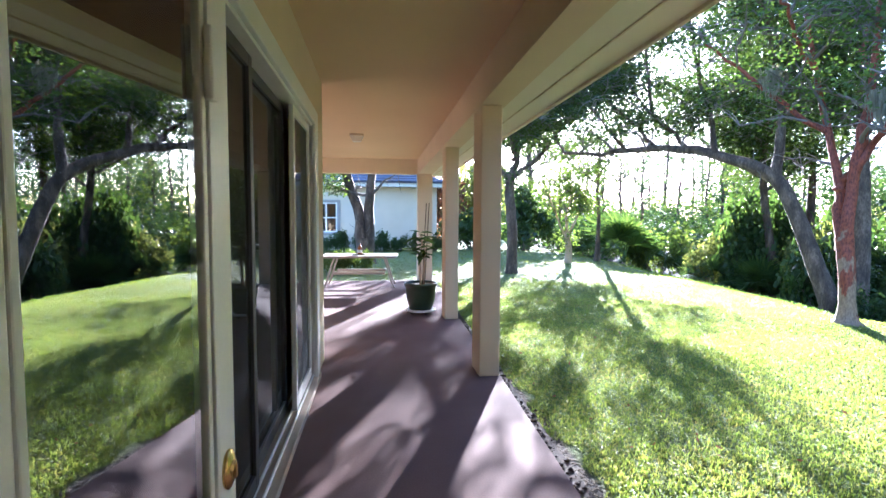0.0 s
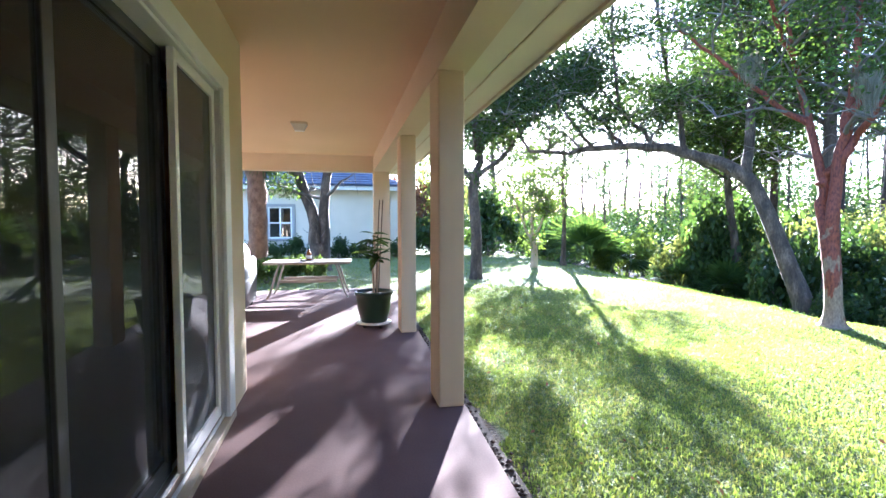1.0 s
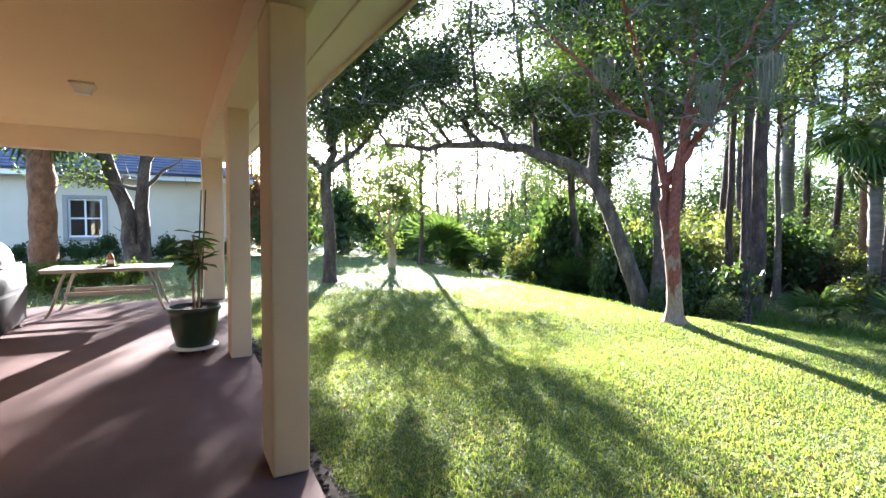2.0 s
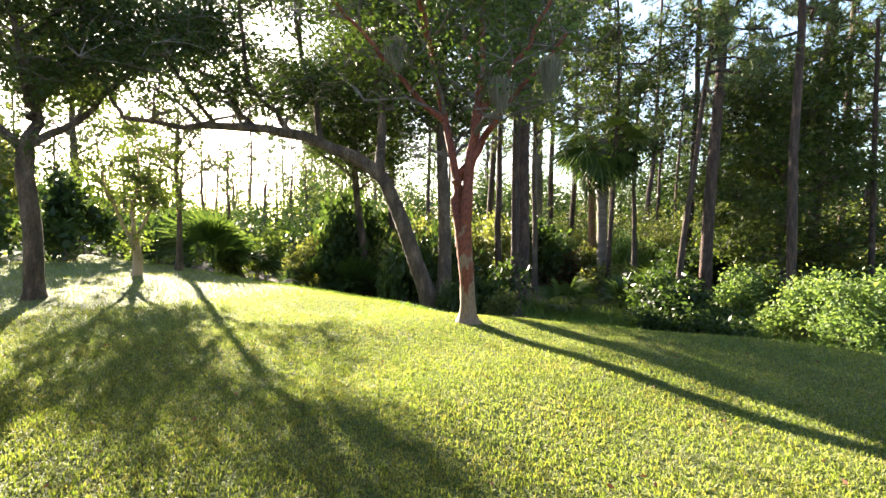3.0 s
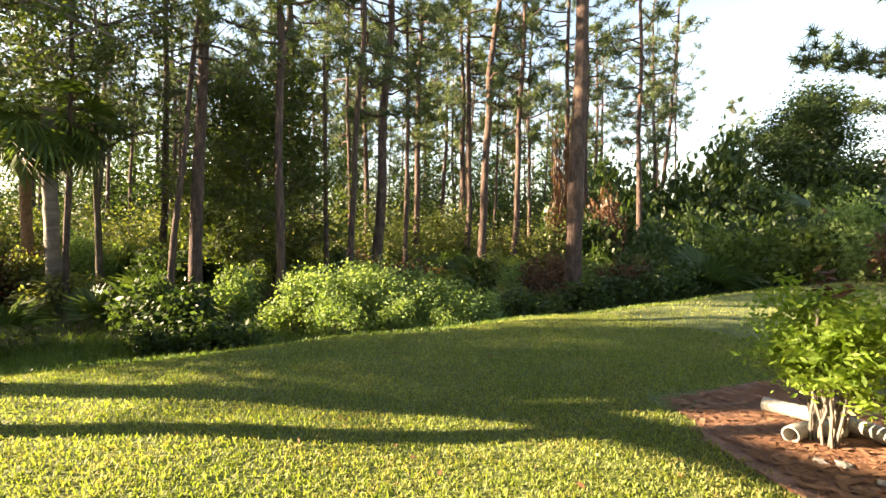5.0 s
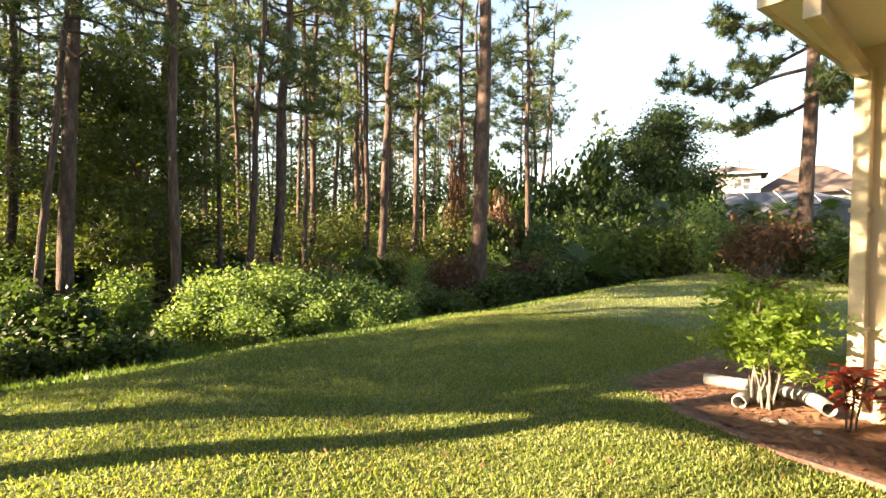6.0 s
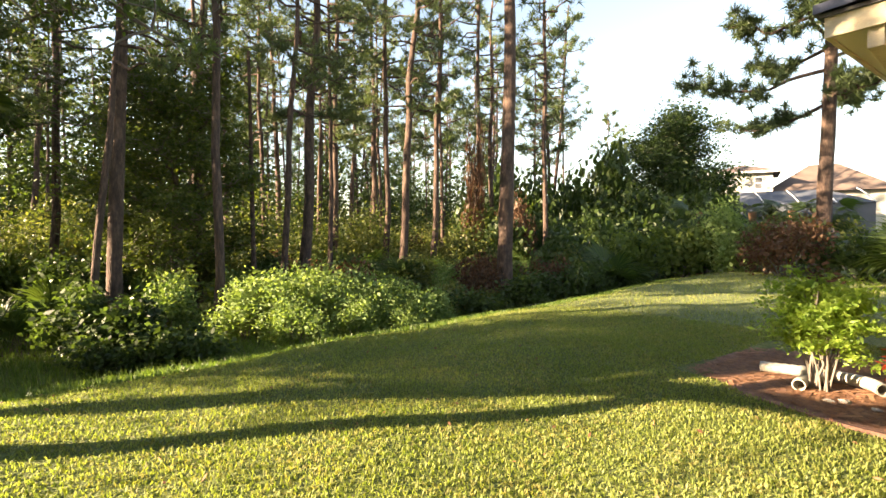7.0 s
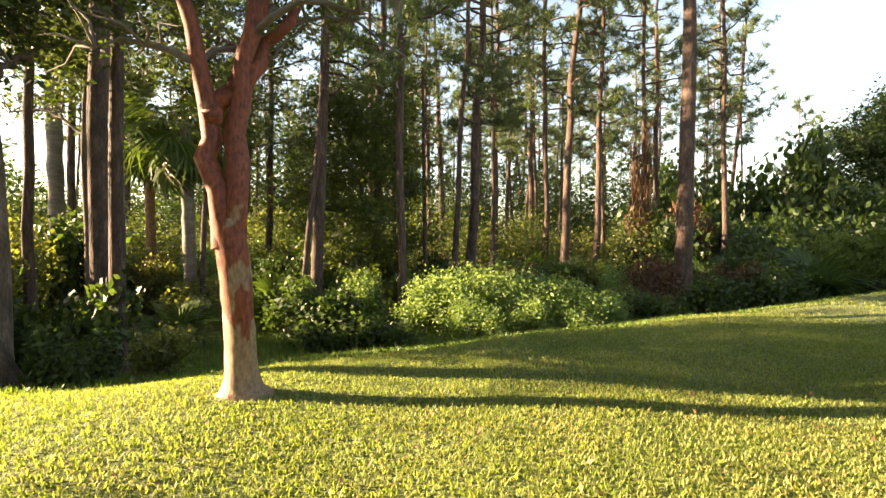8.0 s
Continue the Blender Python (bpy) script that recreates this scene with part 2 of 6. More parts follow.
def ground_material():
    m, n, l, b = material("lawn_and_litter")
    at = n.new("ShaderNodeAttribute")
    at.attribute_name = "lawn"
    ng, nf = noise_tex(n, l, 1.1, 6), noise_tex(n, l, 35, 5)
    green = ramp(n, l, nf, [(0.3, (0.060, 0.085, 0.016)), (0.55, (0.115, 0.145, 0.035)), (0.75, (0.19, 0.18, 0.07))])
    litter = ramp(n, l, nf, [(0.3, (0.035, 0.026, 0.017)), (0.55, (0.085, 0.062, 0.038)), (0.75, (0.16, 0.115, 0.07))])
    add = n.new("ShaderNodeMath")
    add.operation = "MULTIPLY_ADD"
    l.new(ng, add.inputs[0])
    add.inputs[1].default_value = 0.5
    sub = n.new("ShaderNodeMath")
    sub.inputs[1].default_value = -0.25
    l.new(at.outputs["Fac"], sub.inputs[0])
    l.new(sub.outputs[0], add.inputs[2])
    mixc = n.new("ShaderNodeMix")
    mixc.data_type = "RGBA"
    l.new(ramp(n, l, add.outputs[0], [(0.42, (0, 0, 0)), (0.58, (1, 1, 1))]), mixc.inputs[0])
    l.new(litter, mixc.inputs[6])
    l.new(green, mixc.inputs[7])
    l.new(mixc.outputs[2], b.inputs["Base Color"])
    b.inputs["Roughness"].default_value = 0.95
    bp = n.new("ShaderNodeBump")
    bp.inputs["Strength"].default_value, bp.inputs["Distance"].default_value = 0.9, 0.04
    l.new(nf, bp.inputs["Height"])
    l.new(bp.outputs[0], b.inputs["Normal"])
    return m


GROUND = ground_material()

# ---- mesh tools ----


def mesh_np(name, verts, faces, mat, smooth=False):
    """A mesh from arrays of vertices and equal-sided faces."""
    verts, faces = np.asarray(verts, np.float32), np.asarray(faces, np.int32)
    me = bpy.data.meshes.new(name)
    k = faces.shape[1]
    me.vertices.add(len(verts))
    me.vertices.foreach_set("co", verts.ravel())
    me.loops.add(faces.size)
    me.loops.foreach_set("vertex_index", faces.ravel())
    me.polygons.add(len(faces))
    me.polygons.foreach_set("loop_start", np.arange(0, faces.size, k, dtype=np.int32))
    if smooth:
        me.polygons.foreach_set("use_smooth", np.ones(len(faces), bool))
    me.update(calc_edges=True)
    me.materials.append(mat)
    return me


def thing(name, label, category, m=None, group="", kind=""):
    ob = new(name)
    ob.empty_display_size = 0.1
    if m is not None:
        ob.matrix_world = m
    return tagged(ob, label, category, group, kind)


def part(name, bm, mat, parent, label="", m=None, smooth=False):
    """Links a bmesh, or a ready mesh, as one object under a thing or a part."""
    if isinstance(bm, bmesh.types.BMesh):
        me = bpy.data.meshes.new(name)
        if smooth:
            for f in bm.faces:
                f.smooth = True
        bm.to_mesh(me)
        bm.free()
        me.materials.append(mat)
    else:
        me = bm
    ob = new(name, me)
    ob.parent = parent
    if m is not None:
        ob.matrix_basis = m
    if label:
        ob["label"] = label
    return ob


def single(name, bm, mat, label, category, m=None, group="", kind="", smooth=False):
    ob = part(name, bm, mat, None, "", m, smooth)
    return tagged(ob, label, category, group, kind)


def box(x0, x1, y0, y1, z0, z1, bevel=0.0, bm=None):
    out = bm or bmesh.new()
    r = bmesh.ops.create_cube(out, size=1.0)
    bmesh.ops.transform(out, matrix=Matrix.Translation(((x0 + x1) / 2, (y0 + y1) / 2, (z0 + z1) / 2)) @ Matrix.Diagonal((x1 - x0, y1 - y0, z1 - z0, 1)), verts=r["verts"])
    if bevel:
        edges = list({e for v in r["verts"] for e in v.link_edges})
        bmesh.ops.bevel(out, geom=edges, offset=bevel, segments=2, affect="EDGES", profile=0.5)
    return out


def lathe(profile, sides=32, bm=None):
    """A turned shape from rows of (radius, height)."""
    out = bm or bmesh.new()
    rings = []
    for r, z in profile:
        rings.append([out.verts.new((r * math.cos(math.tau * k / sides), r * math.sin(math.tau * k / sides), z)) for k in range(sides)])
    for a, b in zip(rings, rings[1:]):
        for k in range(sides):
            out.faces.new((a[k], a[(k + 1) % sides], b[(k + 1) % sides], b[k]))
    out.faces.new(rings[0][::-1])
    out.faces.new(rings[-1])
    return out


def tube(points, radii, sides=8, wobble=0.0, rng=None):
    """Vertices and quads of a tapered tube along points."""
    pts = np.asarray(points, float)
    tan = np.gradient(pts, axis=0)
    tan /= np.linalg.norm(tan, axis=1)[:, None] + 1e-9
    ref = np.array([1.0, 0, 0]) if abs(tan[0][2]) > 0.7 else np.array([0, 0, 1.0])
    vs, fs = [], []
    ang = np.arange(sides) * math.tau / sides
    for i, (p, t, r) in enumerate(zip(pts, tan, radii)):
        u = np.cross(t, ref)
        u /= np.linalg.norm(u) + 1e-9
        w = np.cross(t, u)
        rr = np.full(sides, r)
        if wobble and rng is not None:
            rr = rr * (1 + wobble * rng.standard_normal(sides))
        vs.append(p + np.cos(ang)[:, None] * u * rr[:, None] + np.sin(ang)[:, None] * w * rr[:, None])
        if i:
            a, b = (i - 1) * sides, i * sides
            for k in range(sides):
                fs.append((a + k, a + (k + 1) % sides, b + (k + 1) % sides, b + k))
    return np.concatenate(vs), np.array(fs)


def join(pieces):
    """Joins (vertices, faces) pieces."""
    vs, fs, o = [], [], 0
    for v, f in pieces:
        vs.append(v)
        fs.append(f + o)
        o += len(v)
    return np.concatenate(vs), np.concatenate(fs)


def bent(a, b, sag, n, rng, jitter=0.0):
    """Points from a to b, bowed upward by sag and uneven by jitter."""
    t = np.linspace(0, 1, n)[:, None]
    p = np.asarray(a, float) * (1 - t) + np.asarray(b, float) * t
    p[:, 2] += sag * 4 * (t * (1 - t))[:, 0]
    if jitter:
        p[1:-1] += rng.normal(0, jitter, (n - 2, 3))
    return p


def leaves(centres, size, rng, aspect=0.5, droop=0.0, vary=0.35):
    """A diamond-shaped leaf at each centre, turned at random."""
    c = np.asarray(centres, float)
    n = len(c)
    d = rng.normal(size=(n, 3))
    d[:, 2] = d[:, 2] * 0.6 - droop
    d /= np.linalg.norm(d, axis=1)[:, None]
    e = np.cross(d, rng.normal(size=(n, 3)))
    e /= np.linalg.norm(e, axis=1)[:, None] + 1e-9
    s = (size * (1 + vary * rng.standard_normal(n)).clip(0.4, 2))[:, None]
    v = np.stack([c - d * s * 0.5, c + e * s * aspect * 0.5, c + d * s * 0.5, c - e * s * aspect * 0.5], 1).reshape(-1, 3)
    return v, np.arange(4 * n).reshape(-1, 4)


def sprays(tips, per, spread, rng, flat=0.7):
    """Leaf centres in loose clumps round twig tips."""
    tips = np.asarray(tips, float)
    c = np.repeat(tips, per, 0)
    o = rng.normal(0, spread, c.shape)
    o[:, 2] *= flat
    return c + o


# ---- ground ----


def site(x, y):
    """The wood's plan brought to true size; the lawn beyond the patio stays."""
    if x < 4.5 or (y > 12.5 and x < 12):
        return x, y, 1.0
    return 0.935 * x, 2.4 + 0.935 * (y - 2.4), 0.94


def crest(y):
    """The lawn's brow: where it begins to fall towards the wood."""
    return np.interp(y, [-30, -12, -5, -1, 2.5, 5, 8, 12, 20, 40], [14, 10.8, 9.2, 8.45, 7.9, 7.4, 7.0, 7.3, 8.1, 9.0])


def ground_z(x, y):
    x, y = np.asarray(x, float), np.asarray(y, float)
    s = np.clip((x - crest(y) + 0.4) / 5.5, 0, 1)
    s = s * s * (3 - 2 * s)
    roll = 0.025 * np.sin(x * 1.3 + 0.7) * np.cos(y * 0.9) + 0.02 * np.sin(y * 2.1 + x)
    base = -0.10 + 0.02 * np.clip((x - 2) / 5, 0, 1)
    return base - 1.12 * s + roll * np.clip((x - 1.2) / 2, 0.2, 1)


def gz(x, y):
    return float(ground_z(x, y))


def in_swale(x, y):
    """The grassy hollow between the lawn's brow and the wood."""
    return np.clip((crest(y) + 9.0 - x) / 2, 0, 1) * np.clip((y - 3.0) / 1.5, 0, 1) * np.clip((13 - y) / 2, 0, 1)


def in_lawn(x, y):
    return np.clip((crest(y) + 1.7 - x) / 0.9 + 0.5, 0, 1)


def build_ground():
    fine_x, fine_y = np.arange(-6, 26.1, 0.25), np.arange(-20, 30.1, 0.3)
    xs = np.concatenate([[-900, -400, -200, -100, -60, -40, -25, -15, -10], fine_x, [28, 32, 38, 46, 60, 80, 120, 200, 400, 900]])
    ys = np.concatenate([[-900, -400, -200, -120, -80, -60, -45, -35, -27], fine_y, [33, 38, 46, 60, 80, 120, 200, 400, 900]])
    X, Y = np.meshgrid(xs, ys)
    Z = ground_z(X, Y)
    under = (X < 0.8) & (Y < 10.7) & (Y > -8) & (X > -7)
    Z = np.where(under, -0.2, Z)
    w = len(xs)
    i = (np.arange(len(ys) - 1)[:, None] * w + np.arange(w - 1)).ravel()
    me = mesh_np("ground", np.stack([X, Y, Z], -1).reshape(-1, 3), np.stack([i, i + 1, i + w + 1, i + w], 1), GROUND, True)
    a = me.attributes.new("lawn", "FLOAT", "POINT")
    lawn = np.maximum(in_lawn(X, Y), 0.75 * in_swale(X, Y)) * np.clip((X - 1.2) / 0.2 + 0.5 + np.where(Y > 11.3, 20, 0), 0, 1)
    a.data.foreach_set("value", lawn.ravel().astype(np.float32))
    tagged(new("ground", me), "sloping back lawn running into leaf-littered wood", "ground", kind="structure")


build_ground()


def blades(name, label, x, y, length, width, mat, rng, lean=0.35):
    """Single bent blades of grass rooted at x, y."""
    n = len(x)
    z = ground_z(x, y) - 0.008
    a = rng.uniform(0, math.tau, n)
    ln = length * rng.uniform(0.55, 1.3, n)
    wd = width * rng.uniform(0.7, 1.3, n)
    dx, dy = np.cos(a), np.sin(a)
    tilt = np.abs(rng.normal(0, lean, n)) + 0.1
    root = np.stack([x, y, z], 1)
    side = np.stack([-dy, dx, np.zeros(n)], 1) * wd[:, None] * 0.5
    rise, run = np.cos(tilt * 0.6), np.sin(tilt * 0.6)
    midp = root + np.stack([dx * run, dy * run, rise], 1) * (ln * 0.55)[:, None]
    tip = midp + np.stack([dx * np.sin(tilt * 1.7), dy * np.sin(tilt * 1.7), np.cos(tilt * 1.7)], 1) * (ln * 0.45)[:, None]
    v = np.stack([root, midp + side, tip, midp - side], 1).reshape(-1, 3)
    f = np.arange(4 * n).reshape(-1, 4)
    return tagged(new(name, mesh_np(name, v, f, mat)), label, "grass", kind="stuff")


def build_lawn():
    rng = np.random.default_rng(3)
    n = 600000
    # denser towards the house, thinning towards the brow
    x = 1.02 + 8.4 * rng.beta(1.0, 1.5, n)
    y = -2.0 + 13.5 * rng.beta(1.15, 1.5, n)
    keep = (rng.random(n) < in_lawn(x, y)) & (x > 1.12 + 0.08 * np.sin(y * 5) + 0.05 * np.sin(y * 13)) & ~((x < 5.17) & (y > -1.3) & (y < 1.33 - 0.30 * np.clip(x - 3.75, 0, 2) + 0.05 * np.sin(x * 9))) & ~((x < 3.8) & (y < 1.32))
    clump = 0.5 + 0.5 * np.sin(x * 3.1 + 2 * np.sin(y * 1.7)) * np.sin(y * 2.7 + 1.5 * np.sin(x * 2.3))
    keep &= rng.random(n) < 0.65 + 0.35 * clump
    blades("lawn_grass", "coarse bright green lawn grass, trimmed short", x[keep], y[keep], 0.036, 0.0085, GRASS, rng, 0.85)
    n = 140000
    x, y = rng.uniform(-9, 14, n), rng.uniform(-16, 24, n)
    keep = (rng.random(n) < in_lawn(x, y)) & ~((x < 9) & (y > -1.2) & (y < 10.0)) & ~((x < 5.2) & (y < 2))
    blades("far_lawn_grass", "lawn grass farther from the patio", x[keep], y[keep], 0.060, 0.015, GRASS, rng, 0.7)
    n = 210000
    x, y = rng.uniform(7, 19, n), rng.uniform(-12, 18, n)
    d = x - crest(y)
    keep = (d > 1.0) & (rng.random(n) < np.maximum(np.exp(-np.clip(d - 5.0, 0, 9) / 3), in_swale(x, y)))
    tall = 0.07 + 0.05 * np.clip(d[keep] - 1.0, 0, 3.2)
    blades("wood_edge_weeds", "tall shaded weeds below the lawn's brow", x[keep], y[keep], tall, 0.014, WEED, rng, 0.6)


build_lawn()

# ---- the house: slab, walls, columns, ceiling ----
CEIL, BEAM = 2.74, 2.42


def prism(outline, z0, z1):
    """An upright block over an outline in plan."""
    bm = bmesh.new()
    lo = [bm.verts.new((x, y, z0)) for x, y in outline]
    hi = [bm.verts.new((x, y, z1)) for x, y in outline]
    bm.faces.new(lo[::-1])
    bm.faces.new(hi)
    for k in range(len(lo)):
        j = (k + 1) % len(lo)
        bm.faces.new((lo[k], lo[j], hi[j], hi[k]))
    return bm


def structure(name, bm, mat, label, category):
    return single(name, bm, mat, label, category, kind="structure")


structure("patio_slab", prism([(-3.7, -0.3), (0.83, -0.3), (0.96, 3.2), (1.0, 4.2), (1.06, 6.8), (1.17, 11.30), (-3.7, 11.30)], -0.25, 0.0), SLAB, "mauve-brown painted concrete patio slab, worn and glossy", "patio floor")
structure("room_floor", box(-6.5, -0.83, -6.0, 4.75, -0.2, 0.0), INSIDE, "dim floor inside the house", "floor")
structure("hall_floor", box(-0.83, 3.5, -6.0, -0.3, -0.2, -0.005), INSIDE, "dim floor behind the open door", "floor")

# slider wall, with its opening
SL0, SL1, HEAD = 1.505, 4.42, 2.31
DR0 = 0.60
wx0, wx1 = -0.83, -0.64
structure("wall_west_end", box(wx0, wx1, SL1, 5.0, 0, CEIL), STUCCO, "cream stucco wall beside the sliding door", "wall")
structure("wall_west_start", box(wx0, wx1, -0.3, DR0, 0, CEIL), STUCCO, "cream stucco wall beside the glass door", "wall")
structure("wall_west_head", box(wx0, wx1, DR0, SL1, HEAD, CEIL), STUCCO, "cream stucco wall above the glass doors", "wall")
structure("wall_patio_return", box(-3.7, wx0, 4.8, 5.0, 0, CEIL), STUCCO, "cream stucco return wall of the patio", "wall")
structure("wall_patio_west", box(-3.9, -3.7, 4.8, 11.27, 0, CEIL), STUCCO, "cream stucco side wall of the patio", "wall")
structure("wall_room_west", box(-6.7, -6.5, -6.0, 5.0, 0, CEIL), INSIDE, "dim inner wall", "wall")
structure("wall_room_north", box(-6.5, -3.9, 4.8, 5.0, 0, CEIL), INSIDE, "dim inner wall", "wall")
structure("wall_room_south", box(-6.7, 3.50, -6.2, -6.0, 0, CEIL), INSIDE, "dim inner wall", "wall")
# door wall behind the walk's start
DX0, DX1 = -0.30, 0.60
structure("wall_door_west", box(wx1, DX0, -0.5, -0.3, 0, CEIL), STUCCO, "cream stucco wall by the doorway", "wall")
structure("wall_door_east", box(DX1, 1.55, -0.5, -0.3, 0, CEIL), STUCCO, "cream stucco wall by the doorway", "wall")
structure("wall_door_head", box(DX0, DX1, -0.5, -0.3, HEAD, CEIL), STUCCO, "cream stucco wall over the doorway", "wall")
structure("wall_wing_west", box(1.55, 1.75, -0.5, 0.1, -0.2, CEIL), STUCCO, "cream stucco wall of the house wing", "wall")
structure("wall_wing_north", box(1.55, 3.70, 0.1, 0.3, -0.2, CEIL), STUCCO, "sunlit cream stucco wall of the house wing", "wall")
structure("wall_wing_east", box(3.50, 3.70, -6.2, 0.1, -0.2, CEIL), STUCCO, "cream stucco side wall of the house wing", "wall")

# columns
def column(x0, x1, y0, y1, label):
    single("column", box(x0, x1, y0, y1, 0.0, BEAM, 0.012), STUCCO, label, "column", group="patio columns", kind="structure")


column(0.80, 0.99, 4.26, 4.60, "square cream stucco column on the slab's edge")
column(0.84, 1.03, 6.80, 7.12, "square cream stucco column near the potted plant")
column(0.80, 1.13, 10.95, 11.27, "square cream stucco corner column of the patio")

# beams, ceiling, soffit, roof
structure("beam_east", prism([(0.76, -0.3), (0.95, -0.3), (1.13, 11.27), (0.80, 11.27), (0.80, 5)], BEAM, CEIL), STUCCO, "cream stucco beam over the columns", "beam")
structure("beam_north", box(-3.7, 0.795, 10.97, 11.27, BEAM, CEIL), STUCCO, "cream stucco beam at the patio's far end", "beam")
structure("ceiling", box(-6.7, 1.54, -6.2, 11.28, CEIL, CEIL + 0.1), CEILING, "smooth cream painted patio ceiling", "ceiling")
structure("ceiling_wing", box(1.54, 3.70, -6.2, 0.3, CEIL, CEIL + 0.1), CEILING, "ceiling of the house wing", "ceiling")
structure("soffit_east", prism([(0.96, 1.525), (1.40, 1.525), (1.46, 11.65), (1.135, 11.65), (1.135, 11.27)], BEAM + 0.012, BEAM + 0.032), SOFFIT, "pale boarded soffit under the eave", "soffit")
structure("soffit_wing", prism([(1.56, 0.305), (3.705, 0.305), (3.705, -6.2), (3.85, -6.2), (3.85, 1.49), (1.56, 1.49)], 2.462, 2.482), SOFFIT, "pale soffit of the house wing", "soffit")


def soffit_batten(x, y0, y1):
    single("soffit_batten", box(x, x + 0.012, y0, y1, BEAM + 0.004, BEAM + 0.0115), FASCIA, "thin soffit joint strip", "trim", kind="structure")


soffit_batten(1.20, 1.54, 11.5)
structure("fascia_east", prism([(1.40, 1.525), (1.43, 1.525), (1.49, 11.68), (1.46, 11.68)], BEAM - 0.01, BEAM + 0.17), FASCIA, "pale painted fascia board", "trim")
structure("fascia_wing_north", box(1.43, 3.88, 1.49, 1.52, 2.45, 2.58), FASCIA, "weathered pale fascia board with dappled sun", "trim")
structure("fascia_wing_east", box(3.85, 3.88, -6.2, 1.49, 2.45, 2.58), FASCIA, "weathered pale fascia board", "trim")


def drip_edge(x0, x1, y0, y1):
    single("drip_edge", box(x0, x1, y0, y1, 2.58, 2.605), BLACK, "dark metal drip edge on the fascia", "trim", kind="structure")


drip_edge(1.43, 3.90, 1.48, 1.54)
drip_edge(3.84, 3.90, -6.2, 1.48)


def slope(corners, thick=0.06):
    bm = bmesh.new()
    lo = [bm.verts.new(c) for c in corners]
    hi = [bm.verts.new((c[0], c[1], c[2] + thick)) for c in corners]
    bm.faces.new(lo[::-1])
    bm.faces.new(hi)
    for k in range(len(lo)):
        j = (k + 1) % len(lo)
        bm.faces.new((lo[k], lo[j], hi[j], hi[k]))
    return bm


structure("roof_patio", slope([(1.52, 1.0, 2.61), (1.52, 11.72, 2.61), (-3, 11.72, 4.2), (-3, 1.0, 4.2)]), ROOF, "dark shingle roof over the patio", "roof")
structure("roof_patio_west", slope([(-7, -6.2, 2.9), (-3, -6.2, 4.2), (-3, 11.72, 4.2), (-7, 11.72, 2.9)]), ROOF, "dark shingle roof", "roof")
structure("roof_wing", slope([(3.93, 1.57, 2.605), (3.93, -6.2, 2.605), (0.9, -6.2, 3.8), (0.9, -1.6, 3.8)]), ROOF, "dark shingle roof of the wing", "roof")
structure("roof_wing_north", slope([(3.93, 1.57, 2.605), (0.9, -1.6, 3.8), (-3, -1.6, 4.1), (-3, 1.57, 2.95), (1.4, 1.57, 2.62)]), ROOF, "dark shingle roof of the wing", "roof")

# ---- sliding glass door ----


def sliding_door():
    t = thing("sliding_glass_door", "white-framed three-panel sliding glass door with dark insect screens, closed", "sliding door", kind="structure")
    t.name = "door_1"
    part("casing", box(-0.645, -0.615, SL1 - 0.14, SL1 + 0.02, 0, HEAD + 0.02, 0.006), WHITE, t)
    part("casing", box(-0.645, -0.615, SL0 + 0.004, SL0 + 0.05, 0, HEAD + 0.02, 0.006), WHITE, t)
    part("casing", box(-0.645, -0.615, SL0 + 0.05, SL1 - 0.14, HEAD - 0.10, HEAD + 0.02, 0.006), WHITE, t)
    part("sill", box(-0.82, -0.605, SL0, SL1, 0.0, 0.05, 0.006), BRONZE, t, "tan door sill")
    for k in range(3):
        x = -0.655 - 0.05 * k
        part("track", box(x - 0.008, x, SL0 + 0.02, SL1 - 0.02, 0.05, 0.075), ALU, t)
    edges = [1.57, 2.46, 3.46, 4.20]
    planes = [-0.70, -0.735, -0.665]
    for k in range(3):
        y0, y1, x = edges[k], edges[k + 1] + 0.04, planes[k]
        mat, gm = ALU if k == 2 else BLACK, DARKGLASS if k == 2 else SCREEN
        p = part("panel", box(x - 0.035, x, y0, y0 + 0.05, 0.08, HEAD - 0.12, 0.004), ALU, t, "sliding door panel")
        part("stile", box(x - 0.035, x, y1 - 0.06, y1, 0.08, HEAD - 0.12, 0.004), mat, p)
        part("rail", box(x - 0.035, x, y0 + 0.05, y1 - 0.06, HEAD - 0.18, HEAD - 0.12, 0.004), mat, p)
        part("rail", box(x - 0.035, x, y0 + 0.05, y1 - 0.06, 0.08, 0.16, 0.004), mat, p)
        part("pane", box(x - 0.022, x - 0.016, y0 + 0.045, y1 - 0.055, 0.155, HEAD - 0.175), gm, p, "reflecting glass pane")
    part("jamb", box(-0.80, -0.645, SL1 - 0.13, SL1 - 0.005, 0.05, HEAD - 0.1, 0.004), ALU, t)
    part("jamb", box(-0.80, -0.645, SL0 + 0.005, SL0 + 0.08, 0.05, HEAD - 0.1, 0.004), ALU, t)
    part("header", box(-0.80, -0.645, SL0 + 0.08, SL1 - 0.13, HEAD - 0.115, HEAD - 0.005, 0.004), ALU, t)


sliding_door()


def vertical_blinds():
    t = thing("vertical_blind", "grey vertical blinds drawn inside the sliding door", "blinds", pose(-1.0, 0, 0))
    me = None
    for k in range(34):
        y = 2.5 + k * 0.055
        if me is None:
            ob = part("slat", box(-0.004, 0.004, -0.04, 0.04, 0.06, 2.2), CURTAIN, t, m=pose(0, y, 0, 0, 0, 30))
            me = ob.data
        else:
            part("slat", me, CURTAIN, t, m=pose(0, y, 0, 0, 0, 30 + random.uniform(-6, 6)))
    part("rail", box(-0.03, 0.03, 2.4, 4.4, 2.2, 2.25), WHITE, t)


vertical_blinds()


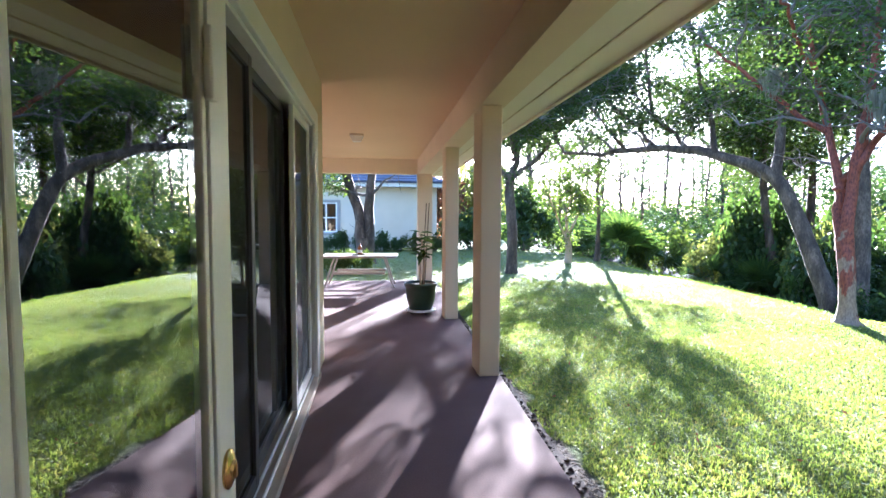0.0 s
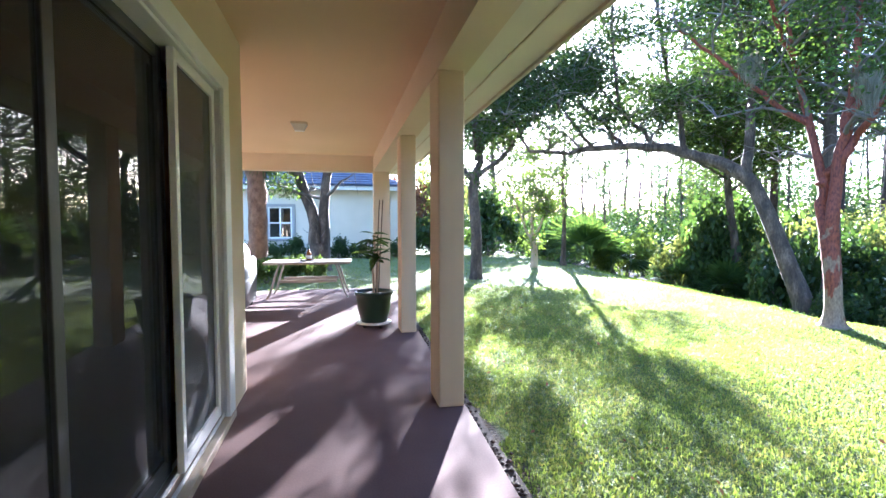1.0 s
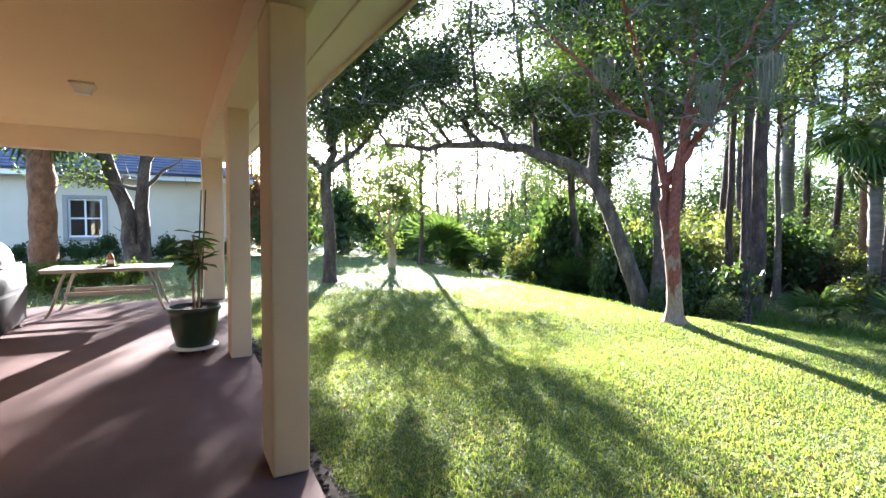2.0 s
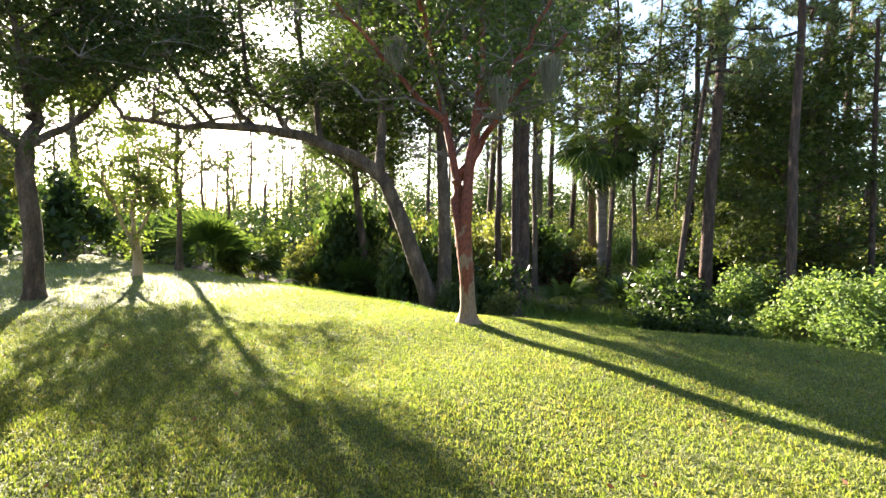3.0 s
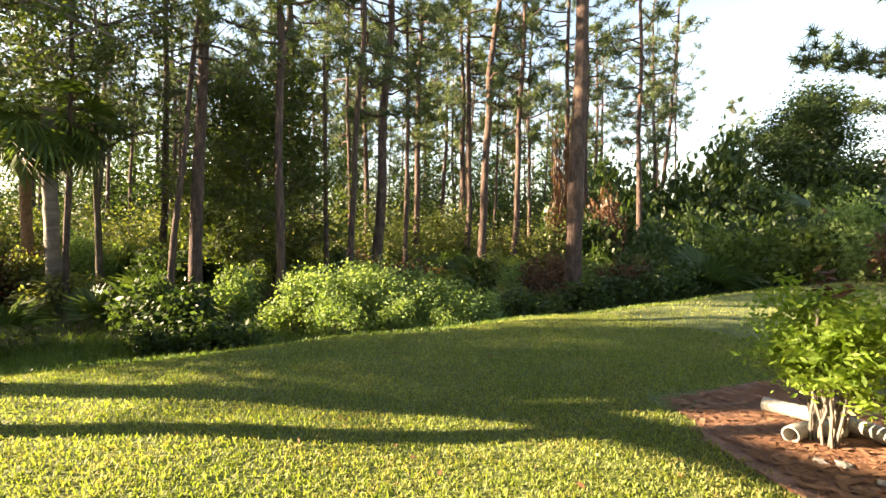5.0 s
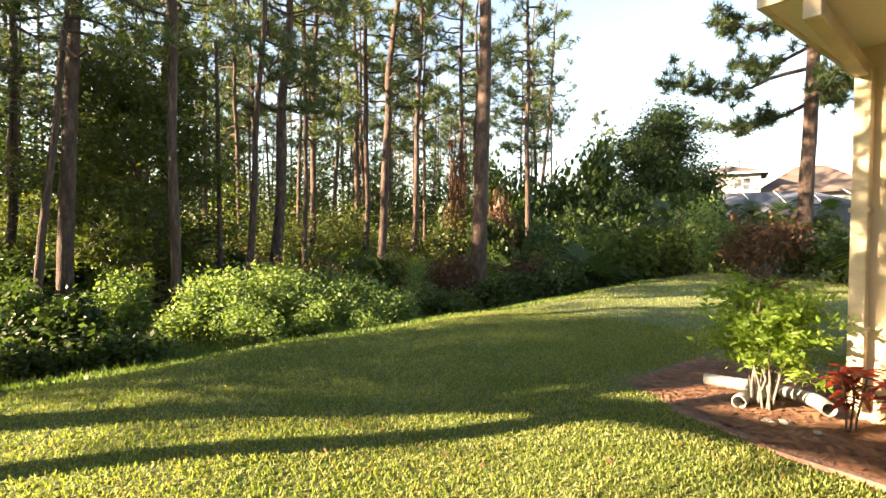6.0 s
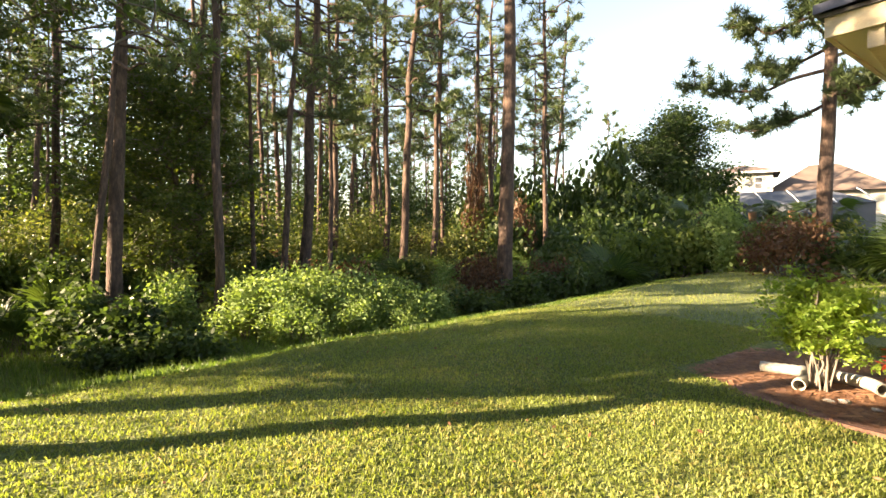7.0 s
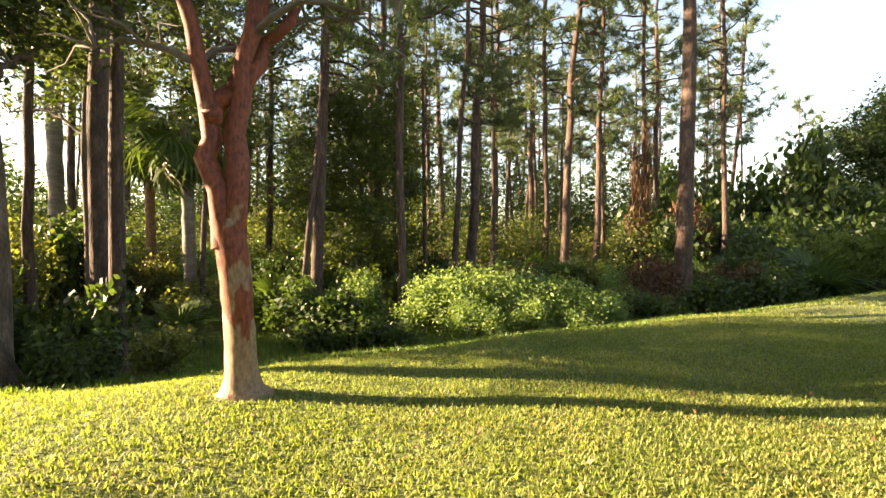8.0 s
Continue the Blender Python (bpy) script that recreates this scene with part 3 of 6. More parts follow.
def hinged_door():
    """The hinged glass door in the wall, next to the slider."""
    W, H = 0.80, 2.26
    fr = thing("door_frame", "white painted frame of the hinged glass door", "door frame", pose(-0.64, DR0 + 0.04, 0), kind="structure")
    part("jamb", box(-0.16, 0.020, -0.038, -0.014, 0, HEAD - 0.002, 0.004), WHITE, fr)
    part("jamb", box(-0.16, 0.020, W + 0.014, W + 0.048, 0, HEAD - 0.002, 0.004), WHITE, fr)
    part("head", box(-0.16, 0.020, -0.013, W + 0.013, H + 0.004, HEAD - 0.002, 0.004), WHITE, fr)
    part("sill", box(-0.17, 0.030, -0.013, W + 0.013, 0.0, 0.012, 0.003), BRONZE, fr, "tan door sill")
    t = thing("door_2", "white hinged glass door with inner blinds, standing ajar, mirroring the lawn", "door", pose(-0.645, DR0 + 0.045, 0, 0, 0, -8), kind="structure")
    part("stile", box(-0.022, 0.022, W - 0.10, W, 0.014, H, 0.005), WHITE, t)
    part("stile", box(-0.022, 0.022, 0.0, 0.10, 0.014, H, 0.005), WHITE, t)
    part("rail", box(-0.022, 0.022, 0.10, W - 0.10, H - 0.13, H, 0.005), WHITE, t)
    part("rail", box(-0.022, 0.022, 0.10, W - 0.10, 0.014, 0.24, 0.005), WHITE, t)
    part("glazing_frame", box(-0.012, 0.028, W - 0.122, W - 0.1005, 0.242, H - 0.132, 0.004), ALU, t)
    part("glazing_gasket", box(-0.012, 0.016, W - 0.132, W - 0.1222, 0.242, H - 0.132), BLACK, t, "black rubber gasket")
    part("glazing_frame", box(-0.012, 0.025, W - 0.154, W - 0.1322, 0.242, H - 0.132, 0.004), ALU, t)
    part("glazing_bead", box(-0.012, 0.0245, 0.1005, 0.120, 0.242, H - 0.132, 0.004), ALU, t)
    part("pane", box(0.008, 0.013, 0.119, W - 0.153, 0.242, H - 0.132), DOORGLASS, t, "glass pane mirroring lawn and wood")
    me = box(-0.0006, 0.0006, 0.125, W - 0.159, -0.011, 0.011)
    first = None
    for k in range(72):
        m = pose(-0.006, 0, 0.27 + k * 0.0256, 0, -32, 0)
        if first is None:
            first = part("slat", me, BLIND, t, m=m).data
        else:
            part("slat", first, BLIND, t, m=m)
    lk = part("deadbolt", lathe([(0.028, 0.0), (0.028, 0.004), (0.020, 0.009), (0.014, 0.011), (0.013, 0.013), (0.0135, 0.014)], 32), BRASS, t, "polished brass deadbolt", pose(0.022, W - 0.050, 0.73, 0, 90, 0) @ Matrix.Diagonal((2.0, 1.35, 1.4, 1)), True)
    part("thumb_turn", box(-0.011, 0.011, -0.003, 0.003, 0.012, 0.018, 0.002), BRASS, lk, m=pose(0, 0, 0, 0, 0, 8))
    part("alarm_sensor", box(0.028, 0.052, W - 0.152, W - 0.114, 1.71, 1.89, 0.006), WHITE, t, "small white alarm sensor")
    for z in (0.3, 1.15, 2.0):
        part("hinge", lathe([(0.008, -0.05), (0.008, 0.05)], 12), BRASS, t, m=pose(0.026, -0.002, z), smooth=True)


hinged_door()


def ceiling_lamp():
    t = thing("ceiling_light", "small square flush ceiling light, switched off", "ceiling light", pose(-0.42, 7.95, CEIL))
    part("canopy", box(-0.11, 0.11, -0.11, 0.11, -0.025, 0, 0.006), FASCIA, t)
    bm = bmesh.new()
    r = bmesh.ops.create_cone(bm, cap_ends=True, segments=4, radius1=0.085, radius2=0.14, depth=0.08)
    bmesh.ops.transform(bm, matrix=pose(0, 0, -0.065, 0, 0, 45), verts=bm.verts)
    part("shade", bm, surface("frosted_shade", (0.6, 0.56, 0.48), (0.7, 0.66, 0.58), 5, 50, 0.3, 0), t, "frosted glass shade")


ceiling_lamp()

# ---- patio things ----


def sweep(points, radius, sides=8, mat=None, name="bar"):
    v, f = tube(points, [radius] * len(points), sides)
    return mesh_np(name, v, f, mat, True)


def patio_table():
    t = thing("patio_table", "metal patio table with mottled stone top and curved legs", "table", pose(-0.45, 10.4, 0, 0, 0, -3))
    part("tabletop", box(-0.78, 0.78, -0.42, 0.42, 0.64, 0.665, 0.012), TABLETOP, t)
    part("rim", box(-0.76, 0.76, -0.40, 0.40, 0.615, 0.64, 0.006), TABLEMETAL, t)
    for sx in (-1, 1):
        for sy in (-1, 1):
            p = [(sx * (0.50 + 0.24 * math.sin(u * 2.4) - 0.34 * u + 0.40 * u ** 3), sy * (0.30 + 0.06 * u), 0.62 * (1 - u)) for u in np.linspace(0, 1, 14)]
            part("leg", sweep(p, 0.019, 10, TABLEMETAL, "leg"), TABLEMETAL, t)
    part("stretcher", box(-0.52, 0.52, -0.32, -0.28, 0.28, 0.335, 0.008), TABLEMETAL, t)
    part("stretcher", box(-0.52, 0.52, 0.28, 0.32, 0.28, 0.335, 0.008), TABLEMETAL, t)
    tray = thing("tray", "round dark tray on the patio table", "tray", pose(-0.48, 10.35, 0.665))
    part("dish", lathe([(0.12, 0), (0.15, 0.012), (0.155, 0.022), (0.14, 0.016), (0.02, 0.012)], 28), BAMBOO, tray, smooth=True)
    b = thing("bottle", "amber bottle standing on the tray", "bottle", pose(-0.46, 10.35, 0.6785))
    part("body", lathe([(0.045, 0), (0.05, 0.01), (0.05, 0.12), (0.036, 0.16), (0.016, 0.18), (0.016, 0.2)], 24), AMBER, b, smooth=True)
    part("label_band", lathe([(0.0505, 0.03), (0.0512, 0.03), (0.0512, 0.09), (0.0505, 0.09)], 24), WHITE, b, "pale paper label")
    part("cap", lathe([(0.019, 0.2), (0.019, 0.225), (0.012, 0.228)], 20), BLACK, b, smooth=True)


patio_table()


def grill():
    t = thing("grill", "barbecue grill under a black cover, grey hood showing", "grill", pose(-1.62, 9.0, 0, 0, 0, 0))
    v = bmesh.new()
    prof = [(-0.33, 0.06), (-0.35, 0.5), (-0.34, 0.82), (0.34, 0.82), (0.35, 0.5), (0.33, 0.06)]
    lo = [v.verts.new((x, -0.62, z)) for x, z in prof]
    hi = [v.verts.new((x, 0.62, z)) for x, z in prof]
    v.faces.new(lo)
    v.faces.new(hi[::-1])
    for k in range(6):
        j = (k + 1) % 6
        v.faces.new((lo[k], hi[k], hi[j], lo[j]))
    bmesh.ops.bevel(v, geom=v.edges[:], offset=0.03, segments=3, affect="EDGES")
    part("cover", v, COVER, t, smooth=True)
    h = bmesh.new()
    prof = [(-0.28 * math.cos(a) * (1 if a else 1), 0.82 + 0.3 * math.sin(a)) for a in np.linspace(0, math.pi, 12)]
    lo = [h.verts.new((x, -0.42, z)) for x, z in prof]
    hi = [h.verts.new((x, 0.42, z)) for x, z in prof]
    h.faces.new(lo)
    h.faces.new(hi[::-1])
    for k in range(12):
        j = (k + 1) % 12
        h.faces.new((lo[k], hi[k], hi[j], lo[j]))
    part("hood", h, DULLSTEEL, t, "grey rounded hood", smooth=True)
    for x in (-0.26, 0.26):
        for y in (-0.5, 0.5):
            part("foot", lathe([(0.03, 0), (0.03, 0.08)], 12), BLACK, t, m=pose(x, y, 0))


grill()


def potted_plant():
    t = thing("potted_plant", "leafy caned plant in a dark green pot on wheels", "potted plant", pose(0.54, 7.28, 0))
    st = part("plant_stand", lathe([(0.17, 0.045), (0.225, 0.05), (0.225, 0.07), (0.20, 0.072)], 32), WHITE, t, "white wheeled stand", smooth=True)
    for k in range(4):
        a = math.tau * k / 4 + 0.5
        part("caster", lathe([(0.022, -0.012), (0.024, -0.006), (0.024, 0.006), (0.022, 0.012)], 14), BLACK, st, m=pose(0.15 * math.cos(a), 0.15 * math.sin(a), 0.024, 90, 0, math.degrees(a)), smooth=True)
    pot = part("pot", lathe([(0.165, 0.072), (0.172, 0.08), (0.21, 0.22), (0.226, 0.36), (0.232, 0.42), (0.25, 0.43), (0.252, 0.47), (0.235, 0.472), (0.225, 0.43), (0.05, 0.425)], 40), POT, t, smooth=True)
    part("soil", lathe([(0.21, 0.42), (0.222, 0.435), (0.15, 0.442), (0.02, 0.445)], 28), SOIL, t)
    part("cane", sweep([(0.06, 0.0, 0.43), (0.09, 0, 1.0), (0.125, 0.0, 1.66)], 0.0065, 7, BAMBOO, "cane"), BAMBOO, t)
    part("cane", sweep([(0.03, 0.02, 0.43), (0.05, 0.02, 1.0), (0.085, 0.02, 1.66)], 0.0065, 7, BAMBOO, "cane"), BAMBOO, t)
    rng = np.random.default_rng(8)
    part("stem", sweep([(0.0, 0, 0.43), (-0.01, 0.01, 0.75), (0.02, 0.0, 1.05), (0.0, 0.01, 1.20)], 0.013, 8, BARKTAN, "stem"), BARKTAN, t)
    part("stem", sweep([(0.04, 0, 0.43), (0.05, -0.01, 0.7), (0.07, 0.0, 1.0)], 0.011, 8, BARKTAN, "stem"), BARKTAN, t)
    bm = bmesh.new()
    pts = [(0, 0), (0.25, 0.13), (0.5, 0.17), (0.75, 0.12), (1, 0)]
    top = [[bm.verts.new((u, s * w, -0.16 * u * u + 0.06 * (w > 0) * abs(s))) for u, w in pts] for s in (-1, 0, 1)]
    for a, b in zip(top, top[1:]):
        for k in range(4):
            bm.faces.new((a[k], a[k + 1], b[k + 1], b[k]))
    bmesh.ops.remove_doubles(bm, verts=bm.verts, dist=1e-4)
    me = bpy.data.meshes.new("leaf")
    bm.to_mesh(me)
    bm.free()
    me.materials.append(FROND)
    for k in range(34):
        z = rng.uniform(0.82, 1.22)
        s = rng.uniform(0.18, 0.30)
        m = pose(rng.uniform(-0.03, 0.07), rng.uniform(-0.03, 0.03), z, rng.uniform(-25, 25), rng.uniform(-35, 30), rng.uniform(0, 360)) @ Matrix.Diagonal((s, s, s, 1))
        part("leaf", me, FROND, t, m=m)


potted_plant()


def downspout():
    t = thing("downspout", "pale square downspout strapped to the wing's wall", "downspout", kind="structure")
    part("outlet", box(3.59, 3.675, 1.395, 1.480, 2.33, 2.46, 0.008), FASCIA, t)
    bm = box(3.592, 3.673, 0.40, 1.44, 0, 0.09, 0.008)
    for v in bm.verts:
        v.co.z += 2.25 + (v.co.y - 0.40) * 0.08
        v.co.x += 0.03 * (1.44 - v.co.y)
    part("elbow", bm, FASCIA, t)
    part("pipe", box(3.61, 3.703, 0.305, 0.40, 0.02, 2.34, 0.01), FASCIA, t)
    part("strap", box(3.60, 3.713, 0.302, 0.404, 1.35, 1.38), FASCIA, t)
    part("strap", box(3.60, 3.713, 0.302, 0.404, 0.55, 0.58), FASCIA, t)


downspout()

# ---- trees ----


def grow(rng, base, trunk, radii, limbs, sides=10):
    """Trunk and limb tubes; limbs as (points, radii)."""
    tv = tube(trunk, radii, sides, 0.05, rng)
    lv = [tube(p, r, 7, 0.04, rng) for p, r in limbs]
    return tv, lv


def twigs(rng, origins, count, reach, up=0.25):
    """Thin twigs from points: (pieces, tips)."""
    pieces, tips = [], []
    for o in origins:
        for _ in range(count):
            d = rng.normal(size=3)
            d[2] = d[2] * 0.6 + up
            d /= np.linalg.norm(d)
            e = np.asarray(o) + d * reach * rng.uniform(0.5, 1.2)
            p = bent(o, e, 0.06 * reach, 4, rng, 0.04 * reach)
            pieces.append(tube(p, [0.014, 0.010, 0.007, 0.003], 4))
            tips += [p[2], p[3], (p[1] + p[2]) / 2]
    return pieces, np.array(tips)


def along(path, start, step):
    """Points along a path from a share of it on."""
    p = np.asarray(path, float)
    n = len(p)
    idx = np.arange(int(start * (n - 1)), n, step)
    return p[idx]


def smooth_path(pts, n):
    """Points along a smooth curve through pts."""
    pts = np.asarray(pts, float)
    t = np.linspace(0, len(pts) - 1, n)
    out = np.zeros((n, 3))
    for i, u in enumerate(t):
        k = min(int(u), len(pts) - 2)
        f = u - k
        p0, p1, p2, p3 = pts[max(k - 1, 0)], pts[k], pts[k + 1], pts[min(k + 2, len(pts) - 1)]
        out[i] = 0.5 * (2 * p1 + (p2 - p0) * f + (2 * p0 - 5 * p1 + 4 * p2 - p3) * f * f + (3 * p1 - p0 - 3 * p2 + p3) * f ** 3)
    return out


def broad_tree(name, label, base, trunk, r0, r1, limbs, bark, leafmat, seed, reach=1.0, per=26, size=0.085, spread=0.28, twig_count=4, flare=1.6, limb_bark=None, cut=None, bare=0.4):
    """A tree with a tapered trunk, limbs, twigs and a crown of single leaves. Points are relative to base."""
    rng = np.random.default_rng(seed)
    bx, by, sc = site(*base)
    t = thing(name, label, "tree", pose(bx, by, gz(bx, by) - 0.03) @ Matrix.Diagonal((sc, sc, sc, 1)))
    tp = smooth_path(trunk, 16)
    u = np.linspace(0, 1, 16)
    rad = r0 + (r1 - r0) * u + r0 * (flare - 1) * np.exp(-u * 14)
    v, f = tube(tp, rad, 14, 0.035, rng)
    part("trunk", mesh_np("trunk", v, f, bark, True), bark, t)
    origins, pieces = list(along(tp, 0.8, 2)) if bare < 0.5 else [], []
    for pts, a, b in limbs:
        lp = smooth_path(pts, 12)
        lp[1:-1] += rng.normal(0, 0.025, (10, 3))
        v, f = tube(lp, np.linspace(a, b, 12), 9, 0.05, rng)
        lb = limb_bark or bark
        part("limb", mesh_np("limb", v, f, lb, True), lb, t)
        if bare > 0.5 and lp[-1][2] < 2.9:
            continue
        mids = along(lp, bare, 2)
        for o in mids:
            for _ in range(2):
                d = rng.normal(size=3)
                d[2] = abs(d[2]) * 0.5
                e = o + d / np.linalg.norm(d) * reach * rng.uniform(0.7, 1.5)
                q = bent(o, e, 0.1 * reach, 5, rng, 0.05 * reach)
                pieces.append(tube(q, np.linspace(b * 0.8 + 0.006, 0.008, 5), 5))
                origins += [q[2], q[4]]
        origins.append(lp[-1])
    tw, tips = twigs(rng, origins, twig_count, reach * 0.7)
    v, f = join(pieces + tw)
    part("twig_spray", mesh_np("twig_spray", v, f, TWIG, True), TWIG, t)["kind"] = "stuff"
    c = sprays(tips, per, spread, rng)
    if cut is not None:
        c = c[cut(c * sc + [bx, by, 0])]
    v, f = leaves(c, size, rng)
    part("crown", mesh_np("crown", v, f, leafmat), leafmat, t)
    return t


def gap(c):
    """Leaves clear of the hole in the crowns through which the sun reaches the bed."""
    o = np.array([4.15, 0.58, 0.6])
    d = np.array(SUNWARD)
    q = c - o
    return np.linalg.norm(q - (q @ d)[:, None] * d, axis=1) > 0.75


# red-barked tree at the lawn's brow
broad_tree("crape_myrtle", "peeling red-barked tree with forked trunk at the lawn's brow", (7.145, 6.48),
           [(0, 0, 0), (0, 0.02, 0.52), (-0.01, 0.05, 0.95), (-0.01, 0.11, 1.36)], 0.104, 0.122,
           [([(-0.01, 0.12, 1.15), (-0.01, 0.19, 1.5), (-0.02, 0.22, 1.85), (-0.02, 0.22, 2.15), (-0.04, 0.30, 2.6), (-0.05, 0.40, 3.0), (-0.1, 0.6, 3.8), (-0.2, 0.8, 5.0)], 0.095, 0.035),
            ([(0.0, 0.06, 1.2), (0.0, 0.04, 1.75), (0.0, 0.0, 2.2), (0.0, -0.05, 2.65), (0.0, -0.10, 3.1), (0.1, -0.05, 3.8), (0.25, 0.0, 5.4)], 0.095, 0.04),
            ([(-0.02, 0.2, 2.1), (0.0, 0.08, 2.35), (0.02, -0.02, 2.5)], 0.07, 0.06),
            ([(0.0, 0.0, 2.3), (0.05, -0.18, 2.7), (0.1, -0.36, 3.05), (0.3, -0.7, 3.5), (0.6, -1.2, 4.2)], 0.06, 0.025),
            ([(0.0, -0.05, 2.7), (0.1, -0.2, 3.2), (0.5, -0.7, 4.2), (0.8, -1.0, 5.2)], 0.06, 0.02),
            ([(-0.05, 0.4, 3.0), (-0.5, 0.8, 3.5), (-1.0, 1.1, 4.1), (-1.5, 1.5, 4.7)], 0.05, 0.02),
            ([(-0.1, 0.6, 3.8), (-0.8, 0.3, 4.4), (-1.4, 0.0, 4.9)], 0.04, 0.02),
            ([(0.1, -0.05, 3.8), (0.7, 0.6, 4.5), (1.2, 1.0, 5.2)], 0.04, 0.02)],
           BARKMYRTLE, REDLEAF, 11, reach=0.9, per=12, size=0.068, spread=0.24, flare=2.5, cut=lambda c: c[:, 2] > 2.9, bare=0.62)

# leaning oak with its long level limb
broad_tree("leaning_oak", "old oak leaning over the lawn with a long level limb", (9.65, 9.0),
           [(0, 0, 0), (-0.13, 0.25, 0.75), (-0.3, 0.54, 1.65), (-0.45, 0.8, 2.43), (-0.62, 1.07, 3.03), (-1.0, 1.54, 3.43)], 0.19, 0.14,
           [([(-1.0, 1.54, 3.43), (-1.46, 2.03, 3.70), (-1.94, 2.5, 3.87), (-2.46, 2.94, 3.94), (-3.1, 3.41, 3.94), (-3.65, 3.77, 3.85), (-4.5, 4.2, 3.95)], 0.14, 0.045),
            ([(-0.62, 1.07, 3.03), (-0.55, 1.1, 4.3), (-0.6, 1.2, 5.6), (-0.4, 1.3, 7.4)], 0.12, 0.04),
            ([(-1.94, 2.5, 3.87), (-2.2, 2.7, 4.35), (-2.6, 2.95, 4.8), (-3.1, 3.3, 5.7)], 0.07, 0.025),
            ([(-1.46, 2.0, 3.7), (-1.5, 2.2, 4.6), (-1.7, 2.4, 5.6), (-1.6, 2.6, 6.9)], 0.08, 0.025),
            ([(-0.6, 1.2, 5.0), (-1.4, 0.5, 5.9), (-2.2, 0.0, 6.6)], 0.06, 0.025),
            ([(-0.6, 1.2, 5.2), (0.3, 0.5, 6.2), (1.0, -0.4, 7.0)], 0.06, 0.025),
            ([(-2.46, 2.94, 3.94), (-2.7, 3.5, 4.6), (-3.3, 4.0, 5.4), (-3.6, 4.4, 6.2)], 0.06, 0.02),
            ([(-3.1, 3.41, 3.94), (-3.8, 3.2, 4.6), (-4.6, 3.1, 5.3)], 0.05, 0.02),
            ([(-2.6, 2.95, 4.8), (-3.0, 2.6, 5.8), (-3.2, 2.4, 7.2), (-3.0, 2.2, 8.6)], 0.05, 0.02),
            ([(-1.7, 2.4, 5.6), (-2.4, 1.8, 6.8), (-2.8, 1.4, 8.2)], 0.05, 0.02),
            ([(-3.6, 4.4, 6.2), (-4.2, 4.4, 7.2), (-4.6, 4.2, 8.4)], 0.04, 0.02),
            ([(-4.5, 4.2, 3.95), (-5.0, 4.3, 5.0), (-5.2, 4.2, 6.2)], 0.04, 0.02)],
           BARKOAK, OAKLEAF, 12, reach=1.15, per=26, size=0.078, spread=0.23, flare=1.45, cut=lambda c: (c[:, 2] > 3.9) & gap(c - [0, 0, 0.7]))
broad_tree("oak", "upright grey-barked oak behind the leaning one", (10.8, 9.6),
           [(0, 0, 0), (0.05, 0.0, 2), (0, 0.1, 4.5), (-0.1, 0, 7.0)], 0.19, 0.10,
           [([(0, 0.1, 4.0 + 0.5 * k), (0.9 * math.cos(2.4 * k), 0.9 * math.sin(2.4 * k), 4.7 + 0.5 * k), (1.9 * math.cos(2.4 * k), 1.9 * math.sin(2.4 * k), 5.2 + 0.55 * k)], 0.06, 0.02) for k in range(7)],
           BARKOAK, OAKLEAF, 18, reach=1.1, per=13, size=0.11, spread=0.3)
broad_tree("bay_tree", "slender brown-trunked tree leaning at the wood's edge", (11.8, 13.2),
           [(0, 0, 0), (-0.12, 0.1, 1.6), (-0.3, 0.25, 3.4), (-0.4, 0.3, 5.0)], 0.14, 0.08,
           [([(-0.35, 0.3, 3.4 + 0.5 * k), (-0.35 + 0.9 * math.cos(2.1 * k), 0.3 + 0.9 * math.sin(2.1 * k), 4.0 + 0.5 * k), (-0.35 + 1.6 * math.cos(2.1 * k), 0.3 + 1.6 * math.sin(2.1 * k), 4.5 + 0.5 * k)], 0.05, 0.02) for k in range(7)],
           BARKOAK, OAKLEAF, 19, reach=1.0, per=30, size=0.10, spread=0.3, cut=gap)

# loose-crowned oaks among the palms
for x, y, seed, low in [(18.7, 10.9, 221, 5.2), (21.7, 7.9, 222, 4.6)]:
    broad_tree("laurel_oak", "slender oak with a ragged dark crown among the palms", (x, y),
               [(0, 0, 0), (0.1, 0.05, 2.4), (-0.05, 0.1, 5), (0.1, 0, 8.5)], 0.12, 0.05,
               [([(0, 0.05, low + 0.5 * k), (1.2 * math.cos(2.4 * k + seed), 1.2 * math.sin(2.4 * k + seed), low + 0.7 + 0.5 * k), (2.5 * math.cos(2.4 * k + seed), 2.5 * math.sin(2.4 * k + seed), low + 0.75 + 0.55 * k)], 0.05, 0.018) for k in range(11)],
               BARKOAK, OAKLEAF, seed, reach=1.0, per=8, size=0.12, spread=0.32, twig_count=3)

